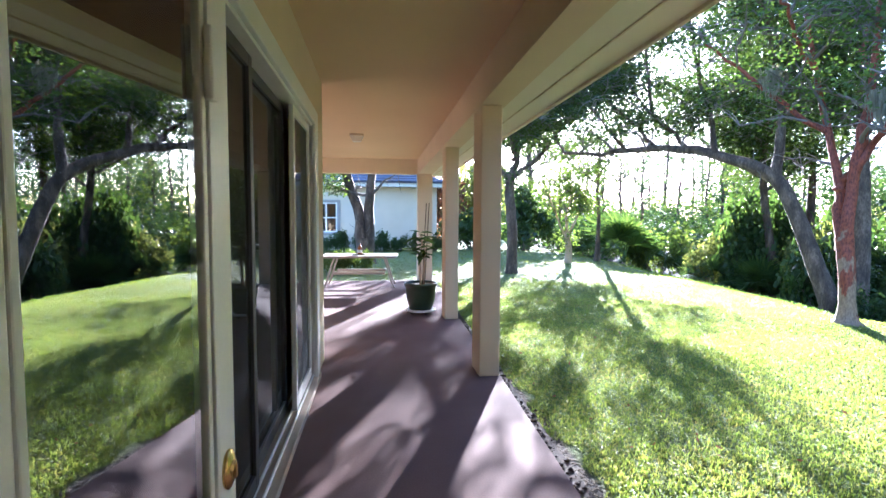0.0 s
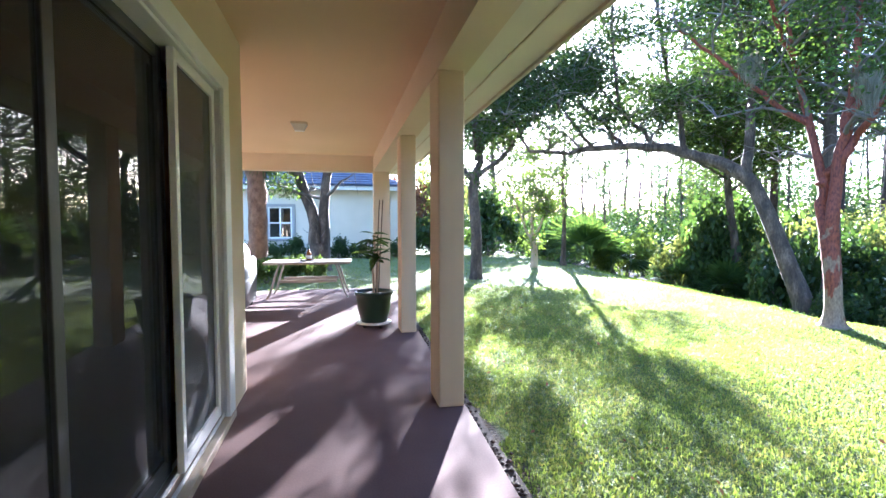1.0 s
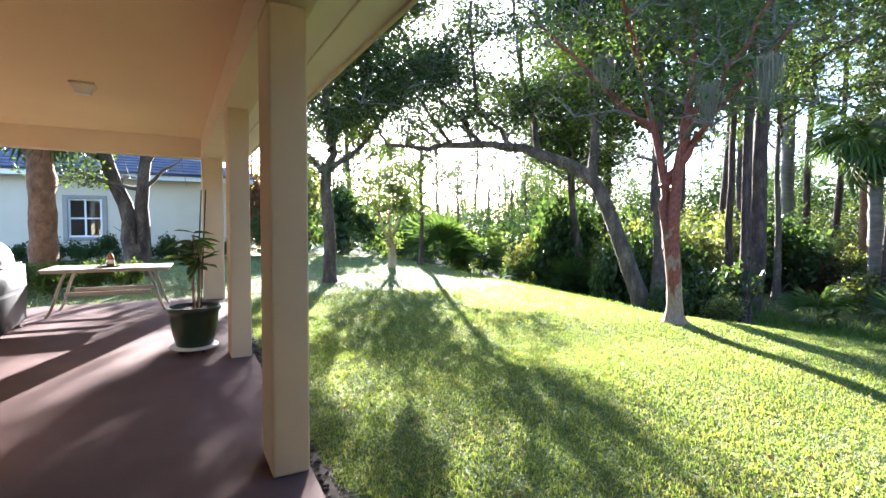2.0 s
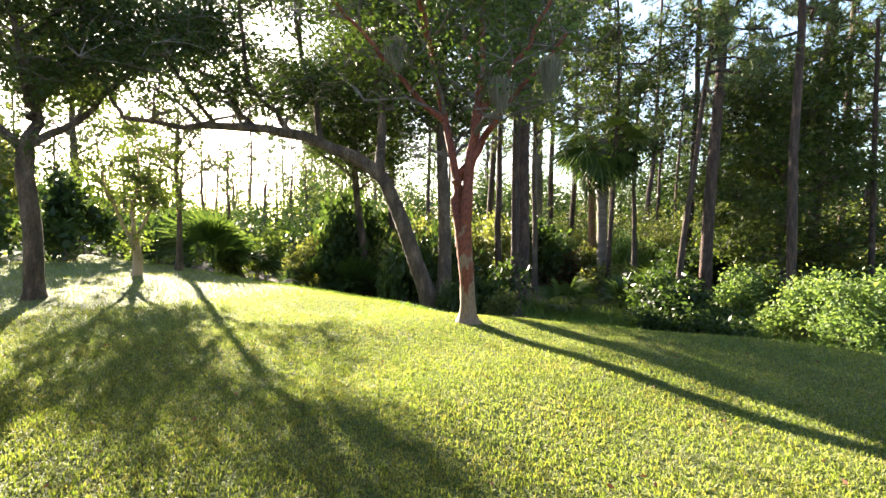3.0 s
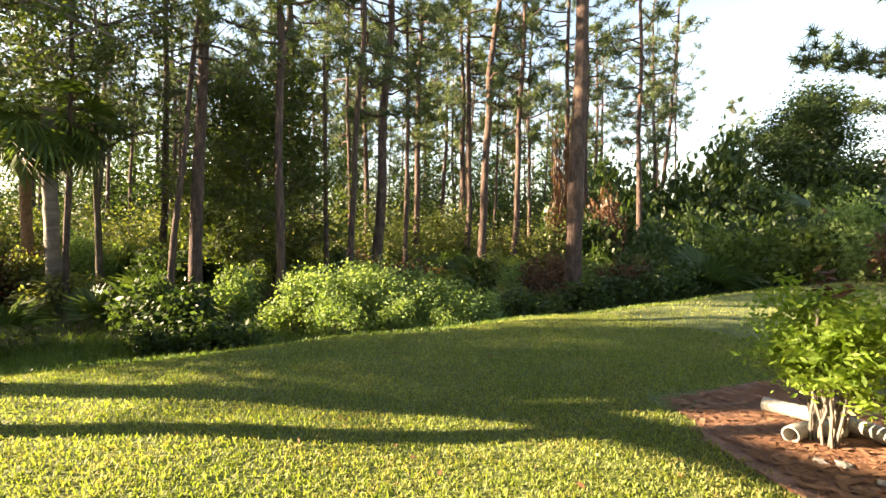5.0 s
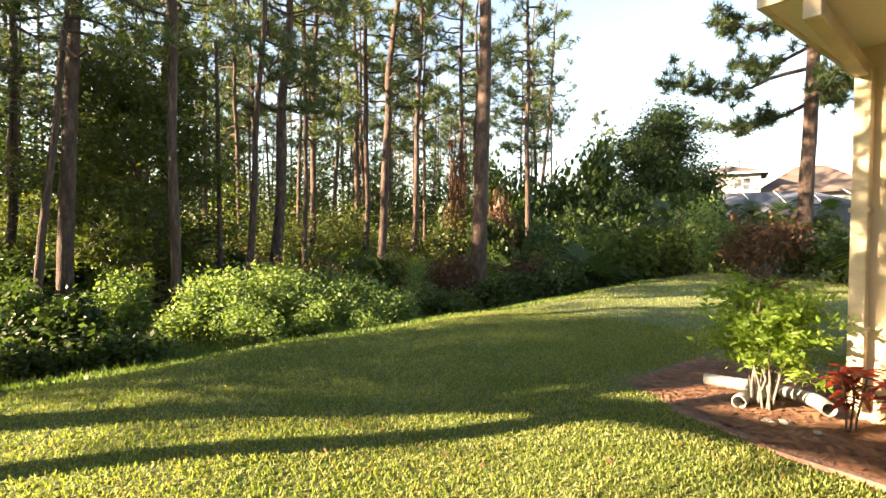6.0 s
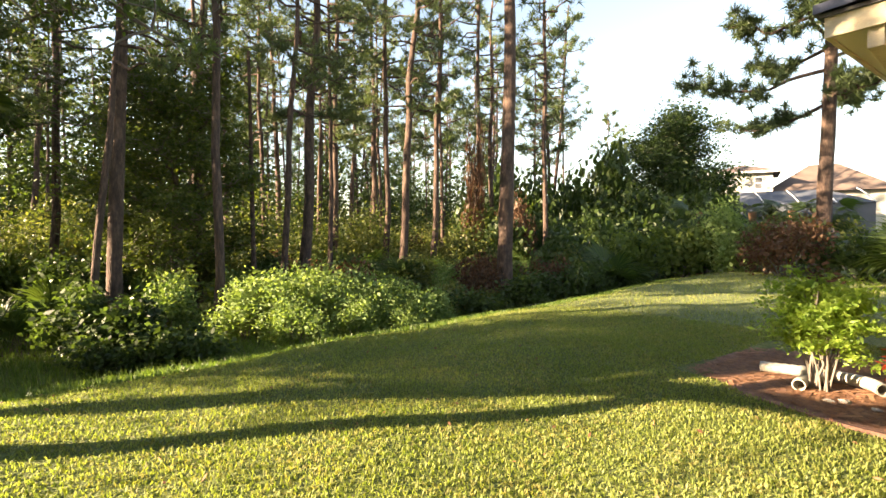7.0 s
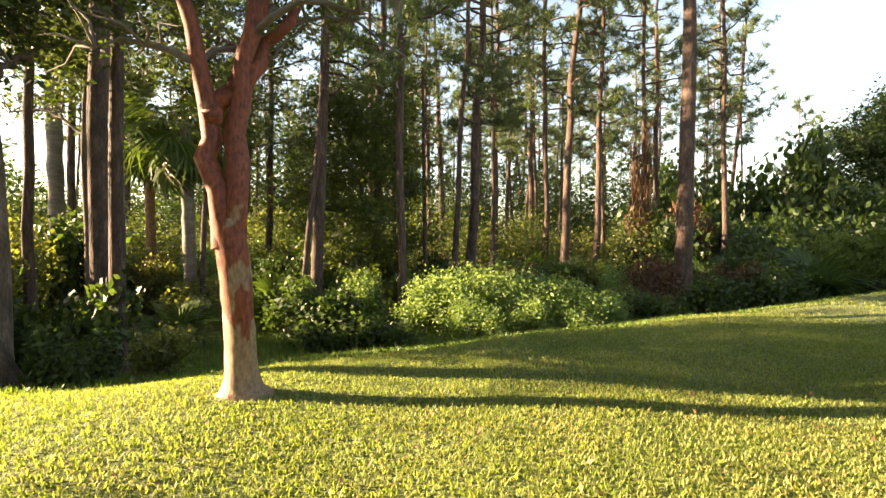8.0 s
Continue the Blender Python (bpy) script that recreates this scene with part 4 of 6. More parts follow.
# dark tree standing in the lawn
broad_tree("lawn_oak", "young dark-trunked oak standing in the lawn", (3.68, 13.45),
           [(0, 0, 0), (0.0, 0.0, 1.2), (-0.08, 0.02, 2.2), (-0.05, 0.0, 2.8)], 0.15, 0.125,
           [([(-0.06, 0, 2.6), (-0.7, 0.1, 3.3), (-1.2, 0.0, 4.4), (-1.5, 0.2, 6.0)], 0.09, 0.03),
            ([(-0.05, 0, 2.7), (0.1, 0.1, 3.6), (-0.1, 0.2, 5.0), (0.1, 0.1, 7.0)], 0.11, 0.03),
            ([(-0.05, 0, 2.7), (0.6, -0.1, 3.2), (1.2, 0.0, 3.9), (1.8, 0.2, 4.6)], 0.08, 0.03),
            ([(0.0, 0, 3.2), (0.6, 0.5, 4.2), (0.9, 0.8, 5.6)], 0.07, 0.025),
            ([(0.0, 0, 3.4), (-0.3, -0.7, 4.3), (-0.6, -1.1, 5.6)], 0.06, 0.025),
            ([(-0.1, 0.2, 5.0), (-0.8, 0.4, 6.4), (-1.3, 0.3, 8.2)], 0.05, 0.02),
            ([(0.0, 0.1, 5.4), (0.8, 0.0, 6.8), (1.2, -0.2, 8.6)], 0.05, 0.02),
            ([(0.1, 0.1, 6.6), (0.1, -0.3, 8.0), (0.0, -0.4, 9.6)], 0.04, 0.02),
            ([(0.0, 0.1, 4.6), (1.0, -0.3, 5.8), (2.0, -0.5, 7.0), (2.6, -0.6, 8.2)], 0.06, 0.02),
            ([(0.0, 0.1, 5.0), (0.9, 0.5, 6.6), (2.2, 0.8, 8.4), (2.8, 0.9, 9.8)], 0.05, 0.02),
            ([(1.2, 0.0, 3.9), (2.1, 0.0, 4.8), (2.9, 0.1, 5.8)], 0.05, 0.02)],
           BARKOAK, OAKLEAF, 13, reach=1.05, per=26, size=0.078, spread=0.21, twig_count=5, flare=1.35)

# small many-stemmed tree in the sun
broad_tree("young_tree", "small sunlit tree with thin rising stems", (6.35, 15.95),
           [(0, 0, 0), (0.03, 0, 0.5), (-0.05, 0.0, 1.0)], 0.13, 0.09,
           [([(-0.05, 0, 0.9), (-0.4, 0.1, 1.6), (-0.7, 0.1, 2.5), (-0.8, 0.0, 3.4)], 0.05, 0.015),
            ([(-0.05, 0, 0.9), (0.0, 0.1, 1.8), (0.1, 0.0, 2.7), (0.05, 0.1, 3.6)], 0.06, 0.015),
            ([(-0.05, 0, 0.95), (0.3, 0.0, 1.6), (0.6, 0.1, 2.3), (0.75, 0.1, 3.1)], 0.05, 0.015)],
           BARKTAN, LIMELEAF, 14, reach=0.55, per=12, size=0.08, spread=0.18, flare=1.3)

# forked tree beyond the patio
broad_tree("forked_oak", "forked oak with rough trunks in the neighbour's lawn", (-0.5, 16.9),
           [(0, 0, 0), (0.0, 0, 0.5), (0.0, 0.0, 0.9)], 0.36, 0.30,
           [([(-0.1, 0, 0.7), (-0.25, 0.0, 1.8), (-0.6, 0.0, 3.0), (-1.1, 0.2, 4.4), (-1.6, 0.3, 6)], 0.22, 0.08),
            ([(0.1, 0, 0.7), (0.17, 0.0, 1.8), (0.22, 0.0, 3.0), (0.3, 0.2, 4.6), (0.5, 0.3, 6.4)], 0.20, 0.08),
            ([(-0.6, 0.0, 3.0), (-1.5, -0.3, 3.5), (-2.3, -0.5, 3.6)], 0.10, 0.03),
            ([(0.22, 0.0, 3.0), (0.9, -0.3, 3.9), (1.8, -0.5, 4.6)], 0.09, 0.03)],
           BARKOAK, OAKLEAF, 15, reach=1.1, per=20, size=0.10, spread=0.3, flare=1.3, cut=lambda c: (c[:, 2] > 3.7) | ((c[:, 0] < -1.0) & (c[:, 2] > 2.3)))


def needle_tuft(rng, centres, length, per):
    """Sprays of pine needles about each centre."""
    c = np.repeat(np.asarray(centres, float), per, 0)
    n = len(c)
    d = rng.normal(size=(n, 3))
    d[:, 2] += 0.35
    d /= np.linalg.norm(d, axis=1)[:, None]
    e = np.cross(d, rng.normal(size=(n, 3)))
    e /= np.linalg.norm(e, axis=1)[:, None] + 1e-9
    ln = (length * rng.uniform(0.6, 1.2, n))[:, None]
    a = c + rng.normal(0, 0.04, (n, 3))
    v = np.stack([a - e * 0.021, a + e * 0.021, a + d * ln], 1).reshape(-1, 3)
    return v, np.arange(3 * n).reshape(-1, 3)


def make_pine(seed, height=20.0, radius=0.2, crown_from=0.5, limb_count=26, reach=2.4):
    rng = np.random.default_rng(seed)
    n = 14
    z = np.linspace(0, height, n)
    wob = np.cumsum(rng.normal(0, 0.07, (n, 2)), 0)
    wob -= wob[0]
    tp = np.stack([wob[:, 0], wob[:, 1], z], 1)
    u = z / height
    rad = radius * (1 - 0.72 * u) + radius * 0.25 * np.exp(-u * 30)
    tv, tf = tube(tp, rad, 12, 0.05, rng)
    pieces, tips = [], []
    for k in range(limb_count):
        s = crown_from + (0.99 - crown_from) * (k + rng.random()) / limb_count
        h = s * height
        o = np.array([np.interp(h, z, tp[:, 0]), np.interp(h, z, tp[:, 1]), h])
        a = rng.uniform(0, math.tau)
        ln = reach * (0.45 + 0.75 * math.sin(math.pi * min(1, (s - crown_from) / (1 - crown_from) * 0.75 + 0.25))) * rng.uniform(0.5, 1.2)
        e = o + np.array([math.cos(a) * ln, math.sin(a) * ln, ln * rng.uniform(0.0, 0.5)])
        p = bent(o, e, -0.12 * ln, 6, rng, 0.05 * ln)
        pieces.append(tube(p, np.linspace(0.05, 0.014, 6), 4))
        bare = rng.random() < 0.15
        if bare:
            continue
        for j in (3, 4, 5):
            for _ in range(2):
                q = p[j] + rng.normal(0, 0.28 * ln * 0.5, 3) * [1, 1, 0.5]
                q[2] += 0.1
                pieces.append(tube(np.stack([p[j], (p[j] + q) / 2 + [0, 0, 0.03], q]), [0.012, 0.009, 0.006], 3))
                tips += [q, (p[j] + q) / 2 + rng.normal(0, 0.12, 3)]
            tips.append(p[j])
    bv, bf = join(pieces)
    nv, nf = needle_tuft(rng, tips, 0.36, 15)
    return (mesh_np("trunk", tv, tf, BARKPINE, True), mesh_np("branch_crown", bv, bf, BARKPINE, True), mesh_np("crown", nv, nf, NEEDLE))


PINES = [make_pine(21, 21, 0.20, 0.37, 34, 2.4), make_pine(22, 19, 0.20, 0.36, 34, 2.1), make_pine(23, 23, 0.20, 0.42, 32, 2.8), make_pine(24, 17, 0.20, 0.40, 24, 1.8)]


FARPINES = [make_pine(25, 21, 0.20, 0.52, 24, 2.2), make_pine(26, 19, 0.20, 0.48, 26, 2.0), make_pine(27, 23, 0.20, 0.55, 24, 2.6), make_pine(28, 17, 0.20, 0.54, 18, 1.8)]


def pine(x, y, thick=0.2, tall=1.0, kind=0, lean=0.0, way=0.0, label="tall pine with a bare scaly trunk", turn=0.0, kinds=PINES):
    w = thick / 0.2
    m = pose(x, y, gz(x, y) - 0.1) @ pose(0, 0, 0, 0, 0, way) @ pose(0, 0, 0, 0, lean, turn - way)
    t = thing("pine_tree", label, "tree", m, group="pines of the wood")
    trunk, branches, crown = kinds[kind % 4]
    part("trunk", trunk, BARKPINE, t, m=Matrix.Diagonal((w, w, tall, 1)))
    part("branch_crown", branches, BARKPINE, t, m=Matrix.Diagonal((tall, tall, tall, 1)))
    part("crown", crown, NEEDLE, t, m=Matrix.Diagonal((tall, tall, tall, 1)))
    return t


for x, y, r, h, k, lean, way in [
    (12.28, 8.37, 0.13, 0.95, 3, 0.4, 90), (14.14, 9.33, 0.21, 1.0, 0, 0.3, 60), (15.96, 10.96, 0.12, 0.9, 1, 0, 0), (18.25, 7.85, 0.09, 0.75, 3, 0.5, 90),
    (16.1, 5.27, 0.09, 0.9, 3, 4.6, 90), (17.79, 4.77, 0.18, 1.0, 2, 0.7, 100), (15.86, 2.71, 0.12, 0.95, 0, -0.7, 90), (22.06, 2.14, 0.20, 1.05, 1, 0, 0),
    (36.3, -2.2, 0.18, 1.05, 2, 0, 0), (17.92, 0.36, 0.11, 0.9, 1, 1.6, 90), (20.29, -1.24, 0.21, 1.0, 1, 0.4, 90), (21.8, -2.81, 0.115, 0.9, 3, 1.6, 80),
    (25.25, -4.69, 0.165, 1.0, 0, 0.6, 90), (24.67, -6.93, 0.17, 1.05, 2, 0.4, 90), (22.04, -6.58, 0.20, 1.0, 0, 2.8, 75), (22.35, -8.41, 0.16, 1.05, 1, 0.8, 80),
    (26.22, -11.74, 0.13, 1.0, 3, 0.3, 90), (23.39, -11.99, 0.15, 1.05, 2, 0.2, 90), (14.49, -5.75, 0.255, 1.05, 2, -0.7, 90), (20.03, -13.88, 0.145, 1.0, 1, -1.8, 60),
    (25.7, 13.3, 0.17, 1.0, 0, 0.8, 90), (24.4, 11.7, 0.15, 1.0, 3, 1.0, 90), (22.9, 6.3, 0.14, 0.9, 2, 1, 20), (29.2, 0.9, 0.17, 1.0, 0, 0.5, 60),
    (30.5, -9.6, 0.2, 1.05, 0, 0.5, 90), (26.8, -1.6, 0.13, 0.95, 3, 1.2, 100), (13.4, 13.6, 0.13, 0.9, 1, 0.6, 200), (20.6, 14.2, 0.16, 1.0, 2, 1, 200)]:
    pine(x, y, r, h, k, lean, way, turn=37.0 * k + 11 * x)


def snag(x, y, tall, radius):
    """A dead standing trunk, broken off at the top."""
    rng = np.random.default_rng(5)
    t = thing("dead_tree", "slim dead pine trunk broken off at the top", "tree", pose(x, y, gz(x, y) - 0.1))
    z = np.linspace(0, tall, 10)
    v, f = tube(np.stack([0.04 * np.sin(z * 0.7), 0.02 * z, z], 1), radius * (1 - 0.05 * z), 10, 0.06, rng)
    part("trunk", mesh_np("trunk", v, f, BARKPINE, True), BARKPINE, t)
    for h, a, ln in [(0.62, 0.8, 0.5), (0.75, 3.6, 0.8), (0.86, 2.0, 0.6), (0.93, 5.2, 0.4)]:
        o = np.array([0.04 * math.sin(h * tall * 0.7), 0.02 * h * tall, h * tall])
        v, f = tube(bent(o, o + [ln * math.cos(a), ln * math.sin(a), ln * 0.5], 0.05, 5, rng, 0.02), [0.03, 0.024, 0.018, 0.012, 0.006], 6)
        part("branch", mesh_np("branch", v, f, BARKPINE, True), BARKPINE, t)


snag(19.77, 0.74, 8.6, 0.09)
# slender pines beyond the sunlit lawn
for x, y, r, h, k in [(22.5, 48.5, 0.12, 0.46, 1), (26.6, 50.0, 0.13, 0.44, 0), (20.6, 54.0, 0.12, 0.52, 3), (29.5, 53.5, 0.13, 0.42, 2), (33.5, 56.0, 0.14, 0.50, 1), (25.0, 58.5, 0.13, 0.50, 0), (32.0, 49.0, 0.13, 0.42, 2), (36.0, 60.5, 0.14, 0.60, 3), (29.8, 62.5, 0.14, 0.56, 1)]:
    pine(x, y, r, h, k, 0.8, 31 * x, "slender backlit pine beyond the sunlit lawn", 53 * y, FARPINES)


def backlit_pines():
    """Slender pines below the sun, beyond the lawn's far side."""
    rng = np.random.default_rng(33)
    for k in range(30):
        a, d = radians(5 + 40 * (k + rng.random()) / 30), rng.uniform(32, 62)
        x, y = 1 + d * math.sin(a), 2 + d * math.cos(a)
        pine(x, y, rng.uniform(0.10, 0.17), 0.24 * d / 20 * rng.uniform(0.75, 1.0), int(rng.integers(4)), rng.normal(0, 1), rng.uniform(0, 360), "slender backlit pine beyond the sunlit lawn", rng.uniform(0, 360), FARPINES)


backlit_pines()


def lone_pine():
    rng = np.random.default_rng(77)
    t = thing("pine_tree", "lone pine with long curving limbs beside the hedge", "tree", pose(8.82, -16.2, gz(8.82, -16.2)), group="pines of the wood")
    z = np.linspace(0, 15, 16)
    v, f = tube(np.stack([0.06 * np.sin(z * 0.6), 0.05 * np.sin(z), z], 1), 0.26 * (1 - 0.03 * z), 14, 0.05, rng)
    part("trunk", mesh_np("trunk", v, f, BARKPINE, True), BARKPINE, t)
    tips, small = [], []
    for k in range(22):
        h = 6.1 + k * 0.40
        a = 2.4 * k + rng.uniform(-0.3, 0.3)
        ln = rng.uniform(2.0, 4.8) * (1.0 if k > 2 else 0.7)
        e = np.array([math.cos(a) * ln, math.sin(a) * ln, h + rng.uniform(-0.6, 1.4)])
        p = smooth_path(bent((0, 0, h), e, -0.09 * ln, 5, rng, 0.05 * ln), 12)
        v, f = tube(p, np.linspace(0.075, 0.02, 12), 7)
        part("limb", mesh_np("limb", v, f, BARKPINE, True), BARKPINE, t)
        for j in range(5, 12):
            for _ in range(3):
                q = p[j] + rng.normal(0, 0.46, 3) * [1, 1, 0.5] + [0, 0, 0.15]
                small.append(tube(np.stack([p[j], (p[j] + q) / 2 + [0, 0, 0.05], q]), [0.018, 0.012, 0.006], 4))
                tips += [q, q + rng.normal(0, 0.16, 3), (p[j] + q) / 2]
    v, f = join(small)
    part("twig_spray", mesh_np("twig_spray", v, f, BARKPINE, True), BARKPINE, t)["kind"] = "stuff"
    v, f = needle_tuft(rng, tips, 0.38, 36)
    part("crown", mesh_np("crown", v, f, NEEDLE), NEEDLE, t)


lone_pine()


def in_sun_lane(x, y, half):
    """Whether a place stands in the open lane through which the low sun reaches the lawn."""
    ax, ay = math.sin(radians(SUN_AZ)), math.cos(radians(SUN_AZ))
    along_ray, across = (x - 4.5) * ax + (y - 5) * ay, (x - 4.5) * ay - (y - 5) * ax
    return along_ray > 0 and abs(across) < half


def scatter_pines():
    rng = np.random.default_rng(31)
    placed = []
    tries = 0
    while len(placed) < 135 and tries < 4000:
        tries += 1
        x, y = rng.uniform(27, 75), rng.uniform(-45, 75)
        if y < -12 and x < 24 + (-12 - y) * 0.35 or (y > 14 and rng.random() < 0.55):
            continue
        if in_sun_lane(x, y, 6.5) or (in_sun_lane(x - 9.5, y + 5, 3.0) and y > 12) or any((x - a) ** 2 + (y - b) ** 2 < 2.6 for a, b in placed):
            continue
        placed.append((x, y))
        pine(x, y, rng.uniform(0.11, 0.22), rng.uniform(0.8, 1.1), rng.integers(4), rng.normal(0, 1.3), rng.uniform(0, 360), "slender pine standing deeper in the wood", rng.uniform(0, 360), FARPINES)


scatter_pines()

# ---- shrubs ----


def make_bush(seed, mat, count=5200, size=0.075, lobes=9, fill=0.75):
    """A bush about 1 m in half-width: stems, and leaves in uneven lobes."""
    rng = np.random.default_rng(seed)
    cs, ps = [], []
    for k in range(lobes):
        a = rng.uniform(0, math.tau)
        r = 0.62 * math.sqrt(rng.random())
        h = rng.uniform(0.35, 1.0) * (1.15 - 0.6 * r)
        c = np.array([r * math.cos(a), r * math.sin(a), h])
        lob = rng.uniform(0.26, 0.42)
        d = rng.normal(size=(count // lobes, 3))
        d /= np.linalg.norm(d, axis=1)[:, None]
        rad = lob * (1 - fill * rng.random(len(d)) ** 2.2) * (1 + 0.18 * rng.standard_normal(len(d)))
        cs.append(c + d * rad[:, None])
        ps.append(tube(bent((0.15 * r * math.cos(a), 0.15 * r * math.sin(a), 0), c, 0.05, 4, rng, 0.03), [0.02, 0.015, 0.01, 0.005], 5))
    c = np.concatenate(cs)
    c = c[c[:, 2] > 0.02]
    lv, lf = leaves(c, size, rng, 0.55)
    sv, sf = join(ps)
    return mesh_np("foliage", lv, lf, mat), mesh_np("stem_clump", sv, sf, TWIG, True)


BUSHES = {
    "bright": [make_bush(41, BUSHLEAF, 5200, 0.07), make_bush(42, BUSHLEAF, 5600, 0.066, 13)],
    "dark": [make_bush(43, DARKLEAF, 2500, 0.11), make_bush(44, DARKLEAF, 2800, 0.115, 11)],
    "olive": [make_bush(45, OLIVELEAF, 2500, 0.09), make_bush(46, OLIVELEAF, 2700, 0.095, 12)],
    "lime": [make_bush(47, LIMELEAF, 2600, 0.11)],
    "rust": [make_bush(48, RUSTLEAF, 2500, 0.08, 10)],
}
LABELS = {"bright": "fresh green leafy bush at the wood's edge", "dark": "dense dark green bush in shade", "olive": "dry olive-brown scrub bush in the wood",
          "lime": "sunlit yellow-green bush in the wood", "rust": "rust-brown vine-covered bush in the wood"}


def bush(x, y, wide, tall, kind, turn=0.0, variant=0, sink=0.1, deep=None, label=""):
    x, y, sc = site(x, y)
    wide, tall = wide * sc, tall * sc
    leafs, stems = BUSHES[kind][variant % len(BUSHES[kind])]
    t = thing("shrub", label or LABELS[kind], "shrub", pose(x, y, gz(x, y) - sink, 0, 0, turn), group="undergrowth of the wood")
    m = Matrix.Diagonal((wide, deep or wide, tall, 1))
    part("foliage", leafs, leafs.materials[0], t, m=m)
    part("stem_clump", stems, TWIG, t, m=m)
    return t


bush(9.5, 8.35, 0.55, 0.75, "dark", 20, 0, 0.1, label="small dark bush at the leaning oak's foot")
bush(10.3, 7.6, 0.6, 0.7, "olive", 80, 1, 0.1, label="small olive bush at the wood's edge")
for x, y, w, h, kd, v in [(12.6, 12.6, 1.2, 2.3, "olive", 0), (13.7, 11.6, 1.2, 1.8, "dark", 1), (14.9, 13.4, 1.4, 2.6, "dark", 0), (16.4, 12.4, 1.5, 2.2, "olive", 1), (13.6, 15.3, 1.5, 2.8, "dark", 1), (17.4, 14.8, 1.7, 3.0, "dark", 0),
                          (11.9, 14.9, 1.2, 2.3, "olive", 1), (19.3, 13.2, 1.7, 2.8, "olive", 0), (21.2, 12.2, 1.7, 2.4, "dark", 1), (16.2, 16.8, 1.8, 3.4, "dark", 0)]:
    bush(x, y, w, h, kd, 47 * x, v, label="tall shaded bush behind the leaning oak")
# the bright bush bank below the brow
for x, y, w, h, v in [(15.5, 2.4, 1.1, 1.2, 0), (15.3, 1.6, 1.4, 1.4, 1), (15.0, 0.8, 1.45, 1.42, 0), (14.8, 0.0, 1.4, 1.32, 1), (14.5, -0.8, 1.35, 1.25, 0), (14.2, -1.5, 1.2, 1.15, 1), (14.0, -2.1, 1.0, 0.9, 0),
                      (16.2, 0.4, 1.4, 1.45, 1), (15.9, -1.0, 1.4, 1.3, 0), (14.3, 1.5, 1.0, 0.95, 1), (13.9, 0.3, 1.0, 0.9, 0), (13.6, -0.9, 0.9, 0.8, 1)]:
    bush(x, y, w, h, "bright", 53 * x, v)
# low dark growth below the brow
for x, y, w, h, kd, v in [(13.6, 4.0, 1.0, 0.9, "dark", 0), (14.6, 4.7, 1.1, 1.1, "dark", 1), (13.9, 5.2, 0.8, 0.8, "dark", 0), (15.8, 5.6, 1.1, 1.2, "dark", 1), (12.4, 10.6, 0.9, 1.2, "dark", 1), (13.9, -3.8, 1.0, 1.0, "dark", 0), (13.3, -5.2, 1.0, 0.9, "dark", 1)]:
    bush(x, y, w, h, kd, 29 * x + y, v, label="low shaded bush below the lawn's brow")


def undergrowth():
    rng = np.random.default_rng(52)
    spots = []
    for k in range(300):
        y = rng.uniform(-16, 26)
        x = float(crest(y)) + 4.2 + 26 * rng.random() ** 1.6
        if 10 < x < 17 and -3.6 < y < 4.8 or (x < 19.5 and 4.5 < y < 11.5):
            continue
        if any((x - a) ** 2 + (y - b) ** 2 < 0.9 for a, b in spots) or (in_sun_lane(x, y, 4) and x < 16):
            continue
        spots.append((x, y))
        kind = rng.choice(["dark", "olive", "bright", "lime", "rust"], p=[0.36, 0.30, 0.14, 0.13, 0.07])
        if x < 15.5 and kind in ("bright", "lime", "rust"):
            kind = "olive"
        far = (x - 10) / 25
        bush(x, y, rng.uniform(0.8, 1.4) * (1 + 0.5 * far), rng.uniform(0.7, 1.6) * (1 + 0.7 * far), str(kind), rng.uniform(0, 360), int(rng.integers(2)))


undergrowth()


def woods_mass(name, label, seed, count, near, far, az0, az1, high, size, per, mat):
    """Growth too dense to pick apart, as one mass of leaf clumps."""
    rng = np.random.default_rng(seed)
    cs = []
    for k in range(count):
        a, d = rng.uniform(az0, az1), rng.uniform(near, far)
        x, y = 3 + d * math.sin(radians(a)), 3 + d * math.cos(radians(a))
        if (-14 < x < 6 and 18 < y < 48) or (y < -24 and x < 36 and d < 66) or (x < 21 and y < 20):
            continue
        low = in_sun_lane(x, y, 7)
        w, h = rng.uniform(0.5, 1.0) * min(high[1] * 0.55, 4.4), min(rng.uniform(*high), 0.12 * d) if low else rng.uniform(*high)
        if a < 72:
            h = min(h, 0.16 * d)
        n = int(per * max(1, h / 4))
        p = rng.normal(size=(n, 3))
        p /= np.linalg.norm(p, axis=1)[:, None]
        p *= (1 - 0.5 * rng.random((n, 1)) ** 2) * (1 + 0.16 * rng.standard_normal((n, 1)))
        p = np.concatenate([p[: n // 2], p[n // 2:] * 0.55 + rng.normal(0, 0.3, 3)])
        cs.append(np.array([x, y, gz(x, y) + h * 0.42]) + p * [w, w, h * 0.55])
    v, f = leaves(np.concatenate(cs), size, rng, 0.55)
    tagged(new(name, mesh_np(name, v, f, mat)), label, "woods", kind="stuff")


